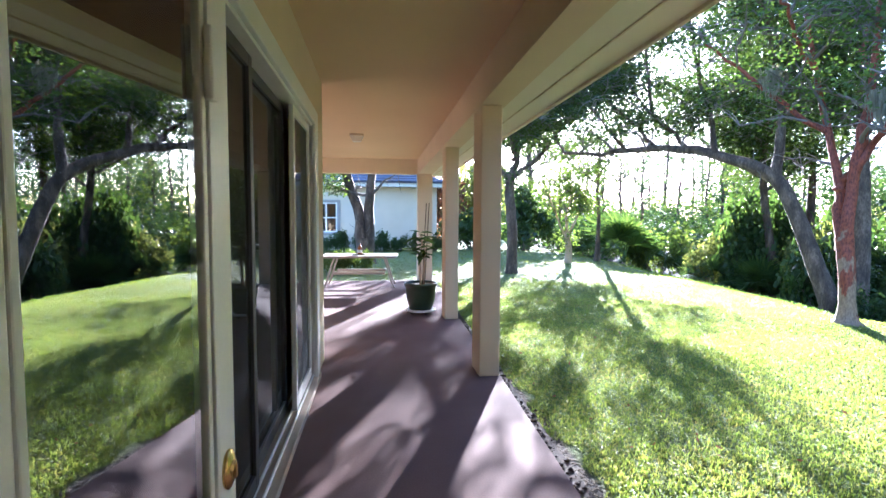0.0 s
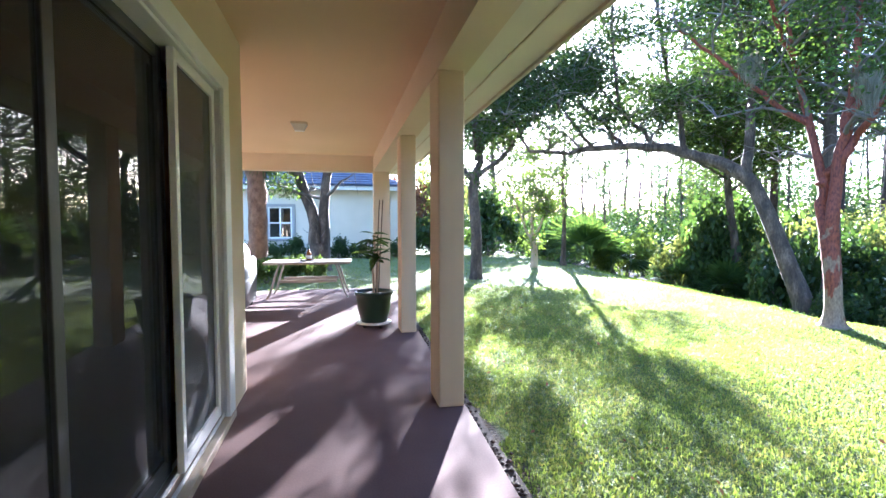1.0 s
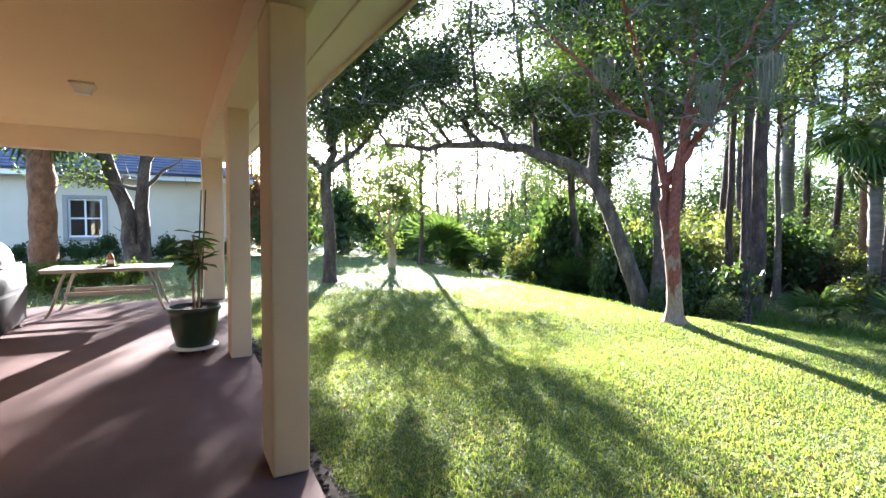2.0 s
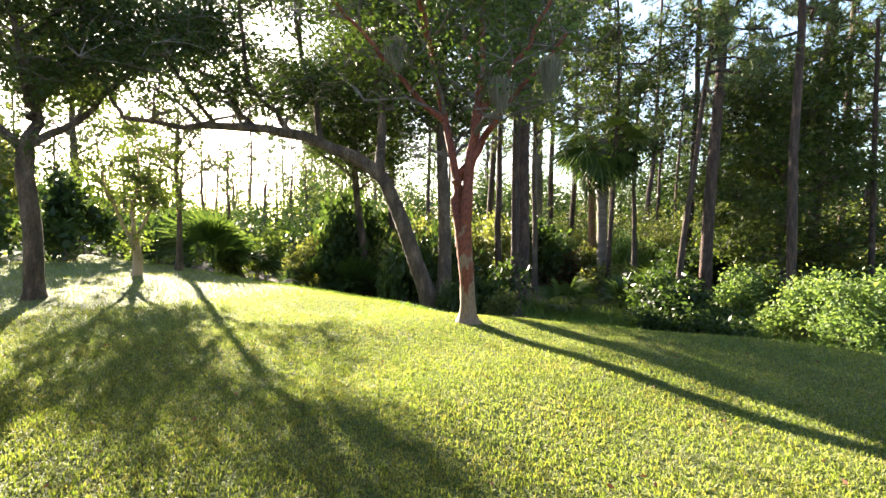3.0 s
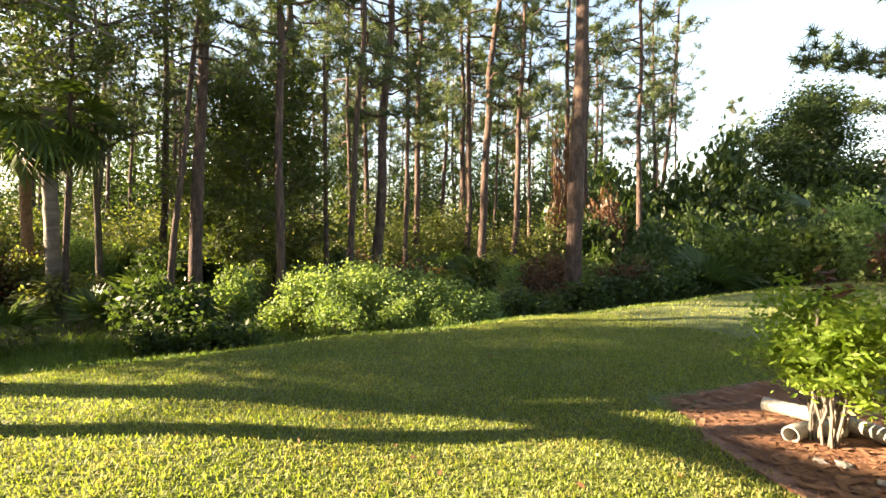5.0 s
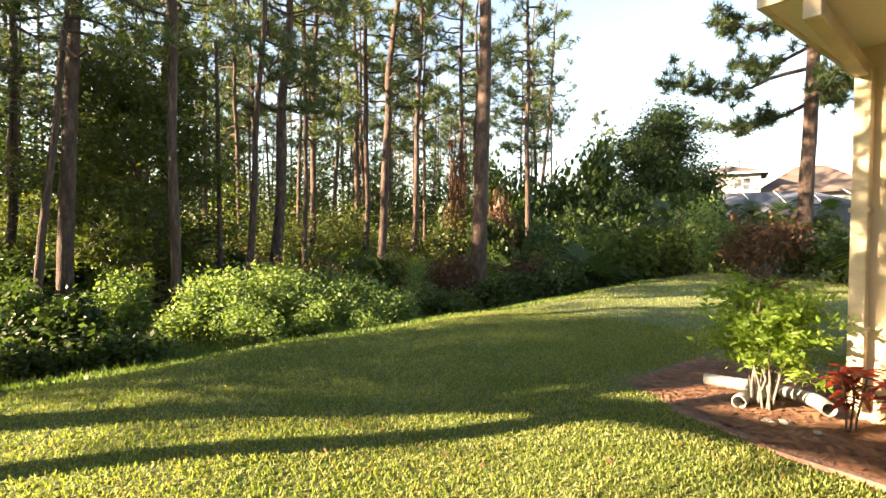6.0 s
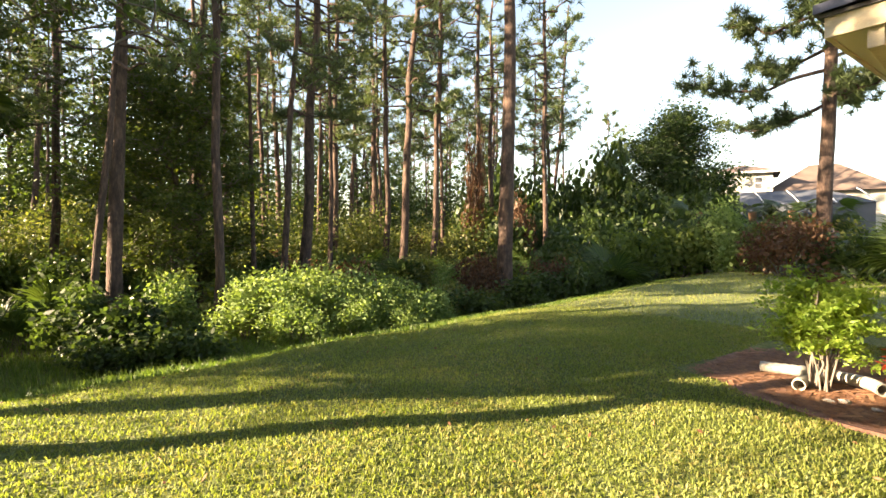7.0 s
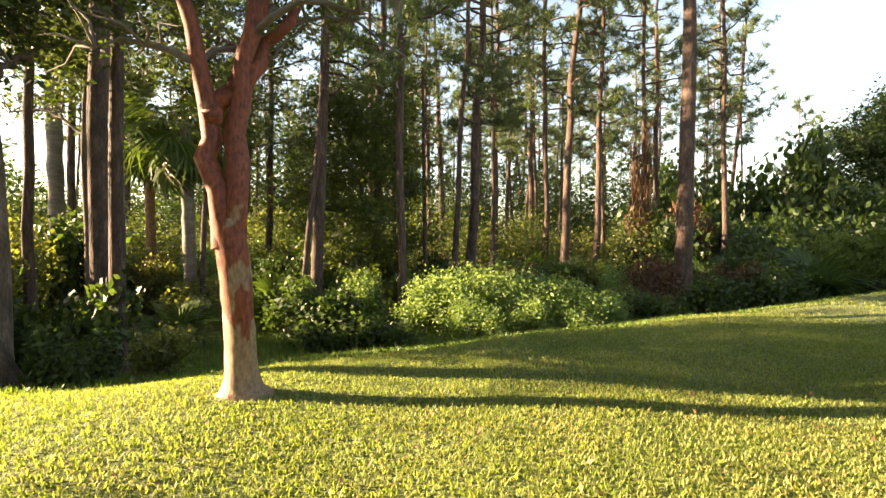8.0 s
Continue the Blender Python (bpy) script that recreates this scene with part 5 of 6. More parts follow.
woods_mass("far_woods", "distant dense dark green treetops and undergrowth", 61, 210, 42, 85, 36, 132, (6.5, 15.0), 0.30, 480, DARKLEAF)
woods_mass("far_woods", "distant dense green growth beyond the lawn", 64, 90, 40, 85, -65, 36, (3.5, 7.5), 0.32, 420, DARKLEAF)
woods_mass("far_woods", "distant low growth in the haze beyond the lawn", 65, 80, 38, 70, 2, 42, (3.5, 8.0), 0.26, 420, BAYLEAF)
woods_mass("far_woods", "backlit thicket beyond the sunlit lawn", 66, 60, 28, 42, 20, 42, (3.0, 6.0), 0.17, 520, DARKLEAF)
woods_mass("middle_woods", "dense olive undergrowth between the pine trunks", 62, 110, 21, 36, 44, 128, (2.0, 4.2), 0.135, 850, OLIVELEAF)
woods_mass("middle_woods", "dense dark understory between the pine trunks", 63, 95, 23, 38, 38, 128, (2.4, 5.2), 0.145, 900, BAYLEAF)


def make_frond(seed, blades_n=20, length=0.62, spread=150, droop=0.25):
    """A fan leaf: stalk along +x from the origin, pleated blades at its end."""
    rng = np.random.default_rng(seed)
    v, f = [], []
    st = 0.55
    v += [(0, -0.008, 0), (0, 0.008, 0), (st, 0.006, 0.08), (st, -0.006, 0.08)]
    f += [(0, 1, 2, 3)]
    for k in range(blades_n):
        a = radians(-spread / 2 + spread * k / (blades_n - 1))
        ln = length * (0.72 + 0.28 * math.cos(a)) * rng.uniform(0.92, 1.05)
        w = 0.021
        dx, dy = math.cos(a), math.sin(a)
        o = len(v)
        mid = (st + dx * ln * 0.6, dy * ln * 0.6, 0.08 - droop * 0.12)
        tip = (st + dx * ln, dy * ln, 0.08 - droop * ln * rng.uniform(0.5, 1.3))
        v += [(st, 0, 0.08), (mid[0] - dy * w, mid[1] + dx * w, mid[2]), tip, (mid[0] + dy * w, mid[1] - dx * w, mid[2] + 0.012)]
        f += [(o, o + 1, o + 2, o + 3)]
    return np.array(v, float), np.array(f)


FRONDS = [mesh_np("frond", *make_frond(s, 20, 0.62, sp, dr), FROND) for s, sp, dr in ((71, 150, 0.25), (72, 190, 0.4), (73, 130, 0.6))]
DRY = mesh_np("dry_frond", *make_frond(74, 16, 0.6, 120, 1.1), DRYFROND)


def palmetto(x, y, size=1.0, seed=0, count=16, label="saw palmetto with stiff fan leaves"):
    rng = np.random.default_rng(seed + 900)
    x, y, _ = site(x, y)
    t = thing("palmetto", label, "palmetto", pose(x, y, gz(x, y) - 0.05), group="palmettos of the wood")
    for k in range(count):
        s = size * rng.uniform(0.75, 1.15)
        part("frond", FRONDS[int(rng.integers(3))], FROND, t, m=pose(0, 0, 0.12 * size, 0, 0, 360 * k / count + rng.uniform(-15, 15)) @ pose(0, 0, 0, 0, -rng.uniform(15, 80), 0) @ pose(0, 0, 0, rng.uniform(-50, 50)) @ Matrix.Diagonal((s, s, s, 1)))
    return t


for k, (x, y, s) in enumerate([(11.2, 13.0, 1.2), (12.0, 14.0, 1.15), (10.6, 14.4, 1.05), (9.6, 18.2, 1.9), (11.0, 19.0, 1.7), (8.8, 19.6, 1.3), (15.5, 8.2, 0.9), (18.5, 6.2, 1.3), (17.2, 7.0, 1.0),
                               (19.5, 1.8, 1.2), (21, -5.5, 1.5), (19.5, -10.5, 1.6), (18.4, -12.0, 1.5), (20.5, -12.5, 1.6), (23.5, -8.0, 1.6), (25, -6, 1.7), (22, 4, 1.2)]):
    palmetto(x, y, s, k)


def cabbage_palm(x, y, tall, seed, radius=0.16, bark=None, size=1.5, label="tall cabbage palm with drooping fan leaves"):
    rng = np.random.default_rng(seed)
    bark = bark or BARKPALE
    t = thing("palm_tree", label, "palm", pose(x, y, gz(x, y) - 0.05))
    z = np.linspace(0, tall, 24)
    v, f = tube(np.stack([0.03 * np.sin(z), 0.02 * z, z], 1), radius * (1 + 0.06 * np.sin(z * 9)) , 14, 0.05, rng)
    part("trunk", mesh_np("trunk", v, f, bark, True), bark, t)
    for k in range(38):
        s = size * rng.uniform(0.8, 1.15)
        part("frond", FRONDS[int(rng.integers(3))], FROND, t, m=pose(0, 0.02 * tall, tall - 0.1, 0, 0, 137.5 * k) @ pose(0, 0, 0, 0, rng.uniform(-30, 85)) @ pose(0, 0, 0, rng.uniform(-40, 40)) @ Matrix.Diagonal((s, s, s, 1)))
    for k in range(5):
        s = size * rng.uniform(0.6, 0.9)
        part("dead_frond", DRY, DRYFROND, t, "dry hanging frond", pose(0, 0.02 * tall, tall - 0.2, 0, 0, 40 * k) @ pose(0, 0, 0, 0, rng.uniform(60, 85)) @ Matrix.Diagonal((s, s, s, 1)))


cabbage_palm(18.58, 8.21, 5.7, 82, 0.17, None, 1.75)
cabbage_palm(22.66, 10.0, 6.6, 83, 0.16, BARKPALM, 1.9)
cabbage_palm(23.6, 13.06, 10.4, 81, 0.24, None, 1.8)
cabbage_palm(-2.05, 14.6, 4.2, 84, 0.24, BARKPALM, 1.3, "palm with orange-brown boot-covered trunk")

# dense leafy trees in the wood
broad_tree("bay_tree", "dense dark-leaved tree in the wood", (21.9, 3.0), [(0, 0, 0), (0, 0.1, 2), (0.1, 0, 4.5), (0, 0, 7.2)], 0.14, 0.05,
           [([(0, 0, 0.9 + 0.38 * k), (1.1 * math.cos(2.4 * k), 1.1 * math.sin(2.4 * k), 1.3 + 0.4 * k), (2.5 * math.cos(2.4 * k) * (1.05 - 0.035 * k), 2.5 * math.sin(2.4 * k) * (1.05 - 0.035 * k), 1.5 + 0.41 * k)], 0.05, 0.02) for k in range(17)],
           BARKOAK, BAYLEAF, 16, reach=0.9, per=16, size=0.13, spread=0.3, twig_count=3)
broad_tree("far_oak", "round dark oak beside the far house", (22.8, -30.3), [(0, 0, 0), (0, 0.1, 3), (0.1, 0, 6), (0, 0, 10)], 0.3, 0.1,
           [([(0, 0, 2.2 + 0.66 * k), (1.6 * math.cos(2.4 * k), 1.6 * math.sin(2.4 * k), 3.0 + 0.70 * k), (3.2 * math.cos(2.4 * k) * (1 - 0.055 * k), 3.2 * math.sin(2.4 * k) * (1 - 0.055 * k), 3.6 + 0.70 * k)], 0.09, 0.03) for k in range(11)],
           BARKOAK, DARKLEAF, 17, reach=1.6, per=24, size=0.20, spread=0.45)

# loose-crowned tree beyond the sunlit lawn, through which the sun comes
broad_tree("oak", "tall loose-crowned oak beyond the sunlit lawn", (9.0, 28.5), [(0, 0, 0), (0.1, 0.1, 3), (-0.1, 0, 6), (0.1, 0, 9.5)], 0.20, 0.08,
           [([(0, 0, 4.4 + 0.7 * j), (1.1 * math.cos(2.4 * j), 1.1 * math.sin(2.4 * j), 5.2 + 0.7 * j), (2.2 * math.cos(2.4 * j), 2.2 * math.sin(2.4 * j), 5.7 + 0.7 * j)], 0.06, 0.025) for j in range(8)],
           BARKOAK, OAKLEAF, 201, reach=1.0, per=4, size=0.17, spread=0.35, twig_count=3)

for x, y in [(28.7, -20.6), (31.9, -26.5), (27.7, -24.4), (30.3, -30.6), (24.6, -25.5), (26.8, -30.5), (35.7, -25.7), (19.9, -31.9), (20.6, -29.1)]:
    bush(x, y, 3.2, 7.2 if x > 24 else 5.4, "dark", 17 * x, int(y), 0.3, label="tall dark thicket far behind the hedge")
for x, y, w, h in [(20, -17, 2.2, 3.9), (22.5, -19, 2.5, 4.4), (24.5, -16.5, 2.4, 4.4), (18.5, -20.5, 2.4, 3.8), (21, -23, 2.7, 4.4), (26.5, -20, 2.8, 4.8), (15.5, -21, 2.4, 3.4), (24, -12.5, 2.0, 3.6), (28, -16, 2.4, 5.0), (21.8, -12.2, 1.6, 2.8)]:
    bush(x, y, w, h, "dark", 41 * x, int(x), 0.2, label="tall dark thicket behind the hedge")
for x, y, w, h in [(24.8, -12.8, 0.75, 8.2), (24.6, -12.4, 0.9, 4.0), (23.1, -14.1, 1.3, 4.6), (21.6, -13.2, 1.1, 3.4), (17.3, -6.6, 1.1, 1.9)]:
    bush(x, y, w, h, "rust", 60 * x, 0, 0.1, label="rust-coloured vine climbing a pine trunk")

# added on the sun's line so that its loose crown shades the near lawn
broad_tree("young_oak", "slender young oak, loose crown added to shade the near lawn", (7.85, 16.9), [(0, 0, 0), (0.05, 0.05, 1.6), (-0.05, 0, 3), (0.05, 0, 4.6)], 0.085, 0.04,
           [([(0, 0, 2.4 + 0.36 * j), (0.5 * math.cos(2.4 * j), 0.5 * math.sin(2.4 * j), 2.8 + 0.36 * j), (0.95 * math.cos(2.4 * j), 0.95 * math.sin(2.4 * j), 3.1 + 0.36 * j)], 0.04, 0.015) for j in range(6)],
           BARKOAK, OAKLEAF, 203, reach=0.6, per=3, size=0.08, spread=0.2, twig_count=3, cut=gap)

# hedges that close the lawn beyond the patio's side
for x, y, w, h, kd, v in [(14.5, -9.0, 1.3, 1.7, "dark", 0), (16.2, -10.2, 1.5, 2.0, "dark", 1), (15.2, -8.2, 1.0, 1.7, "rust", 0), (15.9, -5.6, 1.2, 1.7, "rust", 0), (17.6, -11.6, 1.6, 2.3, "dark", 1), (15.6, -14.0, 1.9, 2.5, "lime", 0), (17.2, -14.6, 1.8, 2.5, "dark", 0), (13.9, -15.0, 1.8, 2.3, "lime", 0), (12.0, -15.6, 1.7, 2.3, "bright", 0),
                          (10.6, -15.4, 1.6, 1.8, "olive", 1), (9.68, -14.18, 1.55, 2.0, "rust", 0), (7.6, -15.0, 1.7, 1.8, "dark", 0), (6.0, -14.8, 1.8, 1.8, "dark", 1), (4.6, -14.6, 1.7, 1.7, "dark", 0), (12.8, -17.4, 2.2, 1.8, "dark", 1), (9.9, -17.5, 2.2, 1.9, "olive", 0), (16.5, -17.5, 2.4, 2.0, "dark", 1), (19.5, -18.5, 2.6, 2.7, "dark", 0)]:
    bush(x, y, w, h, kd, 71 * x, v, label="overgrown hedge closing the lawn")
for k, (x, y, s) in enumerate([(15.0, -11.8, 1.7), (5.5, -13.6, 2.0)]):
    palmetto(x, y, s, 40 + k, 18)
for k, (x, y, tall) in enumerate([(12.8, -15.2, 2.7), (11.2, -16.2, 2.35), (10.1, -16.9, 2.4), (9.2, -17.4, 2.3)]):
    cabbage_palm(x, y, tall, 90 + k, 0.13, BARKPALM, 1.1, "short fan palm rising out of the hedge")
# hedges beyond the sunlit lawn
for x, y, w, h, kd, v in [(4.6, 23.5, 1.8, 2.2, "dark", 0), (7.0, 23.0, 1.8, 2.4, "dark", 1), (9.5, 22.0, 1.7, 2.2, "dark", 0), (3.2, 25.5, 2.0, 3.6, "rust", 0), (12.0, 16.0, 1.3, 1.8, "olive", 0), (11.5, 13.8, 1.2, 2.6, "dark", 1), (11.0, 10.6, 1.0, 2.2, "dark", 0), (12.5, 11.5, 1.3, 2.4, "olive", 0), (12.6, 9.3, 1.1, 1.7, "dark", 0), (5.5, 26.5, 2.5, 4.2, "olive", 1), (12.5, 20.5, 1.8, 2.2, "lime", 0)]:
    bush(x, y, w, h, kd, 31 * y, v, label="shrub beyond the sunlit lawn")

# ---- planting bed at the wing's corner ----


def mulch_bed():
    outline = [(5.10, 0.70), (4.78, 1.04), (4.50, 1.18), (4.12, 1.26), (3.77, 1.32), (3.4, 1.33), (2.6, 1.35), (1.76, 1.35), (1.76, 0.3), (3.7, 0.3), (3.7, -1.3), (4.9, -0.75), (5.16, -0.3)]
    structure("mulch_bed", prism(outline, -0.3, -0.072), MULCH, "red-brown mulch bed with fallen pine straw", "bed")
    rng = np.random.default_rng(91)
    n = 9500
    x, y = rng.uniform(1.9, 5.1, n), rng.uniform(-1.0, 1.3, n)
    keep = (y < 1.27 - 0.30 * np.clip(x - 3.75, 0, 2)) & ~((x < 3.82) & (y < 0.32)) & (y > -1.2 + 0.4 * (x - 3.8))
    x, y = x[keep], y[keep]
    n = len(x)
    a, ln = rng.uniform(0, math.tau, n), rng.uniform(0.03, 0.14, n)
    wd = np.where(rng.random(n) < 0.75, 0.0035, 0.016)
    c = np.stack([x, y, np.full(n, -0.066)], 1) + rng.uniform(0, 0.012, (n, 1)) * [0, 0, 1]
    d = np.stack([np.cos(a) * ln, np.sin(a) * ln, rng.normal(0, 0.008, n)], 1) * 0.5
    e = np.stack([-np.sin(a) * wd, np.cos(a) * wd, np.zeros(n)], 1)
    v = np.stack([c - d - e, c - d + e, c + d + e, c + d - e], 1).reshape(-1, 3)
    tagged(new("pine_straw", mesh_np("pine_straw", v, np.arange(4 * n).reshape(-1, 4), RUSTSTRAW)), "scattered brown pine straw and bark chips", "mulch", kind="stuff")


RUSTSTRAW = leafy("brown_straw", (0.13, 0.055, 0.03), (0.34, 0.18, 0.10), 0.1, 0.8, (1, 1, 1))
mulch_bed()
structure("soil_strip", prism([(0.96, 3.2), (0.85, -0.3), (1.0, -0.3), (1.07, 3.2), (1.17, 6.8), (1.29, 11.5), (-3.7, 11.6), (-3.7, 11.305), (1.175, 11.305), (1.065, 6.8), (1.005, 4.2)], -0.3, -0.075), SOIL, "dark damp soil strip along the slab", "soil")


def rock(seed):
    rng = np.random.default_rng(seed)
    bm = bmesh.new()
    bmesh.ops.create_icosphere(bm, subdivisions=2, radius=1)
    for v in bm.verts:
        v.co *= 1 + 0.18 * rng.standard_normal()
        v.co.z *= 0.6
    return bm


for k, (x, y, s, m) in enumerate([(3.92, 0.80, 0.035, STONE), (3.72, 0.84, 0.03, STONE), (4.0, 0.86, 0.028, STONE)]):
    single("stone", rock(100 + k), m, "small pale stone lying in the mulch", "stone", pose(x, y, -0.072 + 0.3 * s, 0, 0, 50 * k) @ Matrix.Diagonal((s, s * 1.2, s, 1)), "stones in the mulch", smooth=False)


def slab_edge_pebbles():
    rng = np.random.default_rng(17)
    pieces = []
    for k in range(420):
        y = rng.uniform(1.5, 8)
        x = float(np.interp(y, [-0.3, 3.2, 6.8, 11], [0.90, 1.01, 1.11, 1.2])) + rng.normal(0, 0.03)
        s = rng.uniform(0.008, 0.028)
        q = np.array([(1, 0, 0), (0, 1, 0), (-1, 0, 0), (0, -1, 0), (0, 0, 0.7), (0, 0, -0.5)], float) * rng.uniform(0.6, 1.2, (6, 1)) * s + [x, y, -0.07]
        pieces.append((q, np.array([(0, 1, 4), (1, 2, 4), (2, 3, 4), (3, 0, 4), (1, 0, 5), (2, 1, 5), (3, 2, 5), (0, 3, 5)])))
    v, f = join(pieces)
    tagged(new("gravel", mesh_np("gravel", v, f, SOIL)), "dark clods and pebbles along the slab's edge", "gravel", kind="stuff")


slab_edge_pebbles()


def drain_pipe(name, label, points, radius):
    """A corrugated open-ended pipe along points."""
    p = smooth_path(points, 70)
    r = [radius * (1 + 0.06 * math.sin(k * 2.1)) for k in range(70)]
    ov, of = tube(p, r, 18)
    iv, jf = tube(p, [q * 0.86 for q in r], 18)
    n = len(ov)
    ring = []
    for base in (0, n - 18):
        for k in range(18):
            ring.append((base + k, base + (k + 1) % 18, n + base + (k + 1) % 18, n + base + k))
    v, f = np.concatenate([ov, iv]), np.concatenate([of, jf[:, ::-1] + n, np.array(ring)])
    tagged(new(name, mesh_np(name, v, f, PIPE, True)), label, "pipe")


drain_pipe("drain_pipe", "white corrugated drain pipe lying on the mulch", [(3.76, 0.50, 0.01), (3.92, 0.30, 0.0), (4.25, 0.26, -0.008), (4.66, 0.33, -0.022)], 0.048)
drain_pipe("drain_pipe", "white corrugated pipe end curling out of the mulch", [(4.17, 0.34, -0.024), (4.22, 0.48, -0.02), (4.25, 0.62, -0.022), (4.23, 0.74, -0.022)], 0.048)


def nandina():
    rng = np.random.default_rng(27)
    t = thing("nandina", "bright green heavenly bamboo shrub with bare lower stems", "shrub", pose(4.14, 0.58, -0.09))
    tips = []
    for k in range(17):
        a, r = rng.uniform(0, math.tau), rng.uniform(0.02, 0.10)
        b = np.array([r * math.cos(a), r * math.sin(a), 0])
        h = rng.uniform(0.45, 0.84)
        e = b + [rng.normal(0, 0.14), rng.normal(0, 0.14), h]
        p = bent(b, e, 0.02, 6, rng, 0.012)
        part("stem", sweep(p, 0.008, 6, TWIG, "stem"), TWIG, t)
        for q in range(9):
            o = p[rng.integers(3, 6)]
            d = rng.normal(size=3) * [1, 1, 0.35] + [0, 0, 0.45]
            d /= np.linalg.norm(d)
            end = o + d * rng.uniform(0.14, 0.36)
            end[2] -= 0.03
            for u in np.linspace(0.35, 1, 6):
                tips.append(o + (end - o) * u + [0, 0, 0.03 * math.sin(3 * u)])
    c = sprays(tips, 12, 0.045, rng, 0.5)
    v, f = leaves(c, 0.043, rng, 0.40, 0.15)
    part("foliage", mesh_np("foliage", v, f, NANDINA), NANDINA, t)
    c = sprays(np.array([[0.02, -0.05, 0.98], [-0.05, 0.0, 0.95], [0.1, -0.1, 0.96]]), 26, 0.06, rng)
    v, f = leaves(c, 0.045, rng, 0.4)
    part("young_foliage", mesh_np("young_foliage", v, f, RUSTLEAF), RUSTLEAF, t, "rusty young leaves at the top")


nandina()


def croton(x, y, s, seed):
    rng = np.random.default_rng(seed)
    t = thing("croton", "small croton with glossy red and orange leaves", "plant", pose(x, y, -0.075))
    bm = bmesh.new()
    pts = [(0, 0.004), (0.3, 0.12), (0.6, 0.16), (0.85, 0.09), (1, 0.0)]
    rows = [[bm.verts.new((u, sg * w, -0.3 * u * u + 0.05 * abs(sg))) for u, w in pts] for sg in (-1, 0, 1)]
    for a, b in zip(rows, rows[1:]):
        for k in range(4):
            bm.faces.new((a[k], a[k + 1], b[k + 1], b[k]))
    me = bpy.data.meshes.new("leaf")
    bm.to_mesh(me)
    bm.free()
    me.materials.append(CROTON)
    for k in range(3):
        part("stem", sweep([(0.02 * k, 0, 0), (0.03 * k - 0.03, 0.02 * k, 0.2 * s), (0.06 * k - 0.06, 0.03 * k, 0.38 * s)], 0.007, 6, TWIG, "stem"), TWIG, t)
    for k in range(46):
        q = s * rng.uniform(0.10, 0.19)
        part("leaf", me, CROTON, t, m=pose(rng.normal(0, 0.05), rng.normal(0, 0.05), s * rng.uniform(0.16, 0.42), rng.uniform(-30, 30), rng.uniform(-55, 15), rng.uniform(0, 360)) @ Matrix.Diagonal((q, q, q, 1)))


croton(3.60, 0.62, 1.0, 5)
croton(3.36, 0.58, 0.8, 6)

# ---- the neighbour's house beyond the patio ----


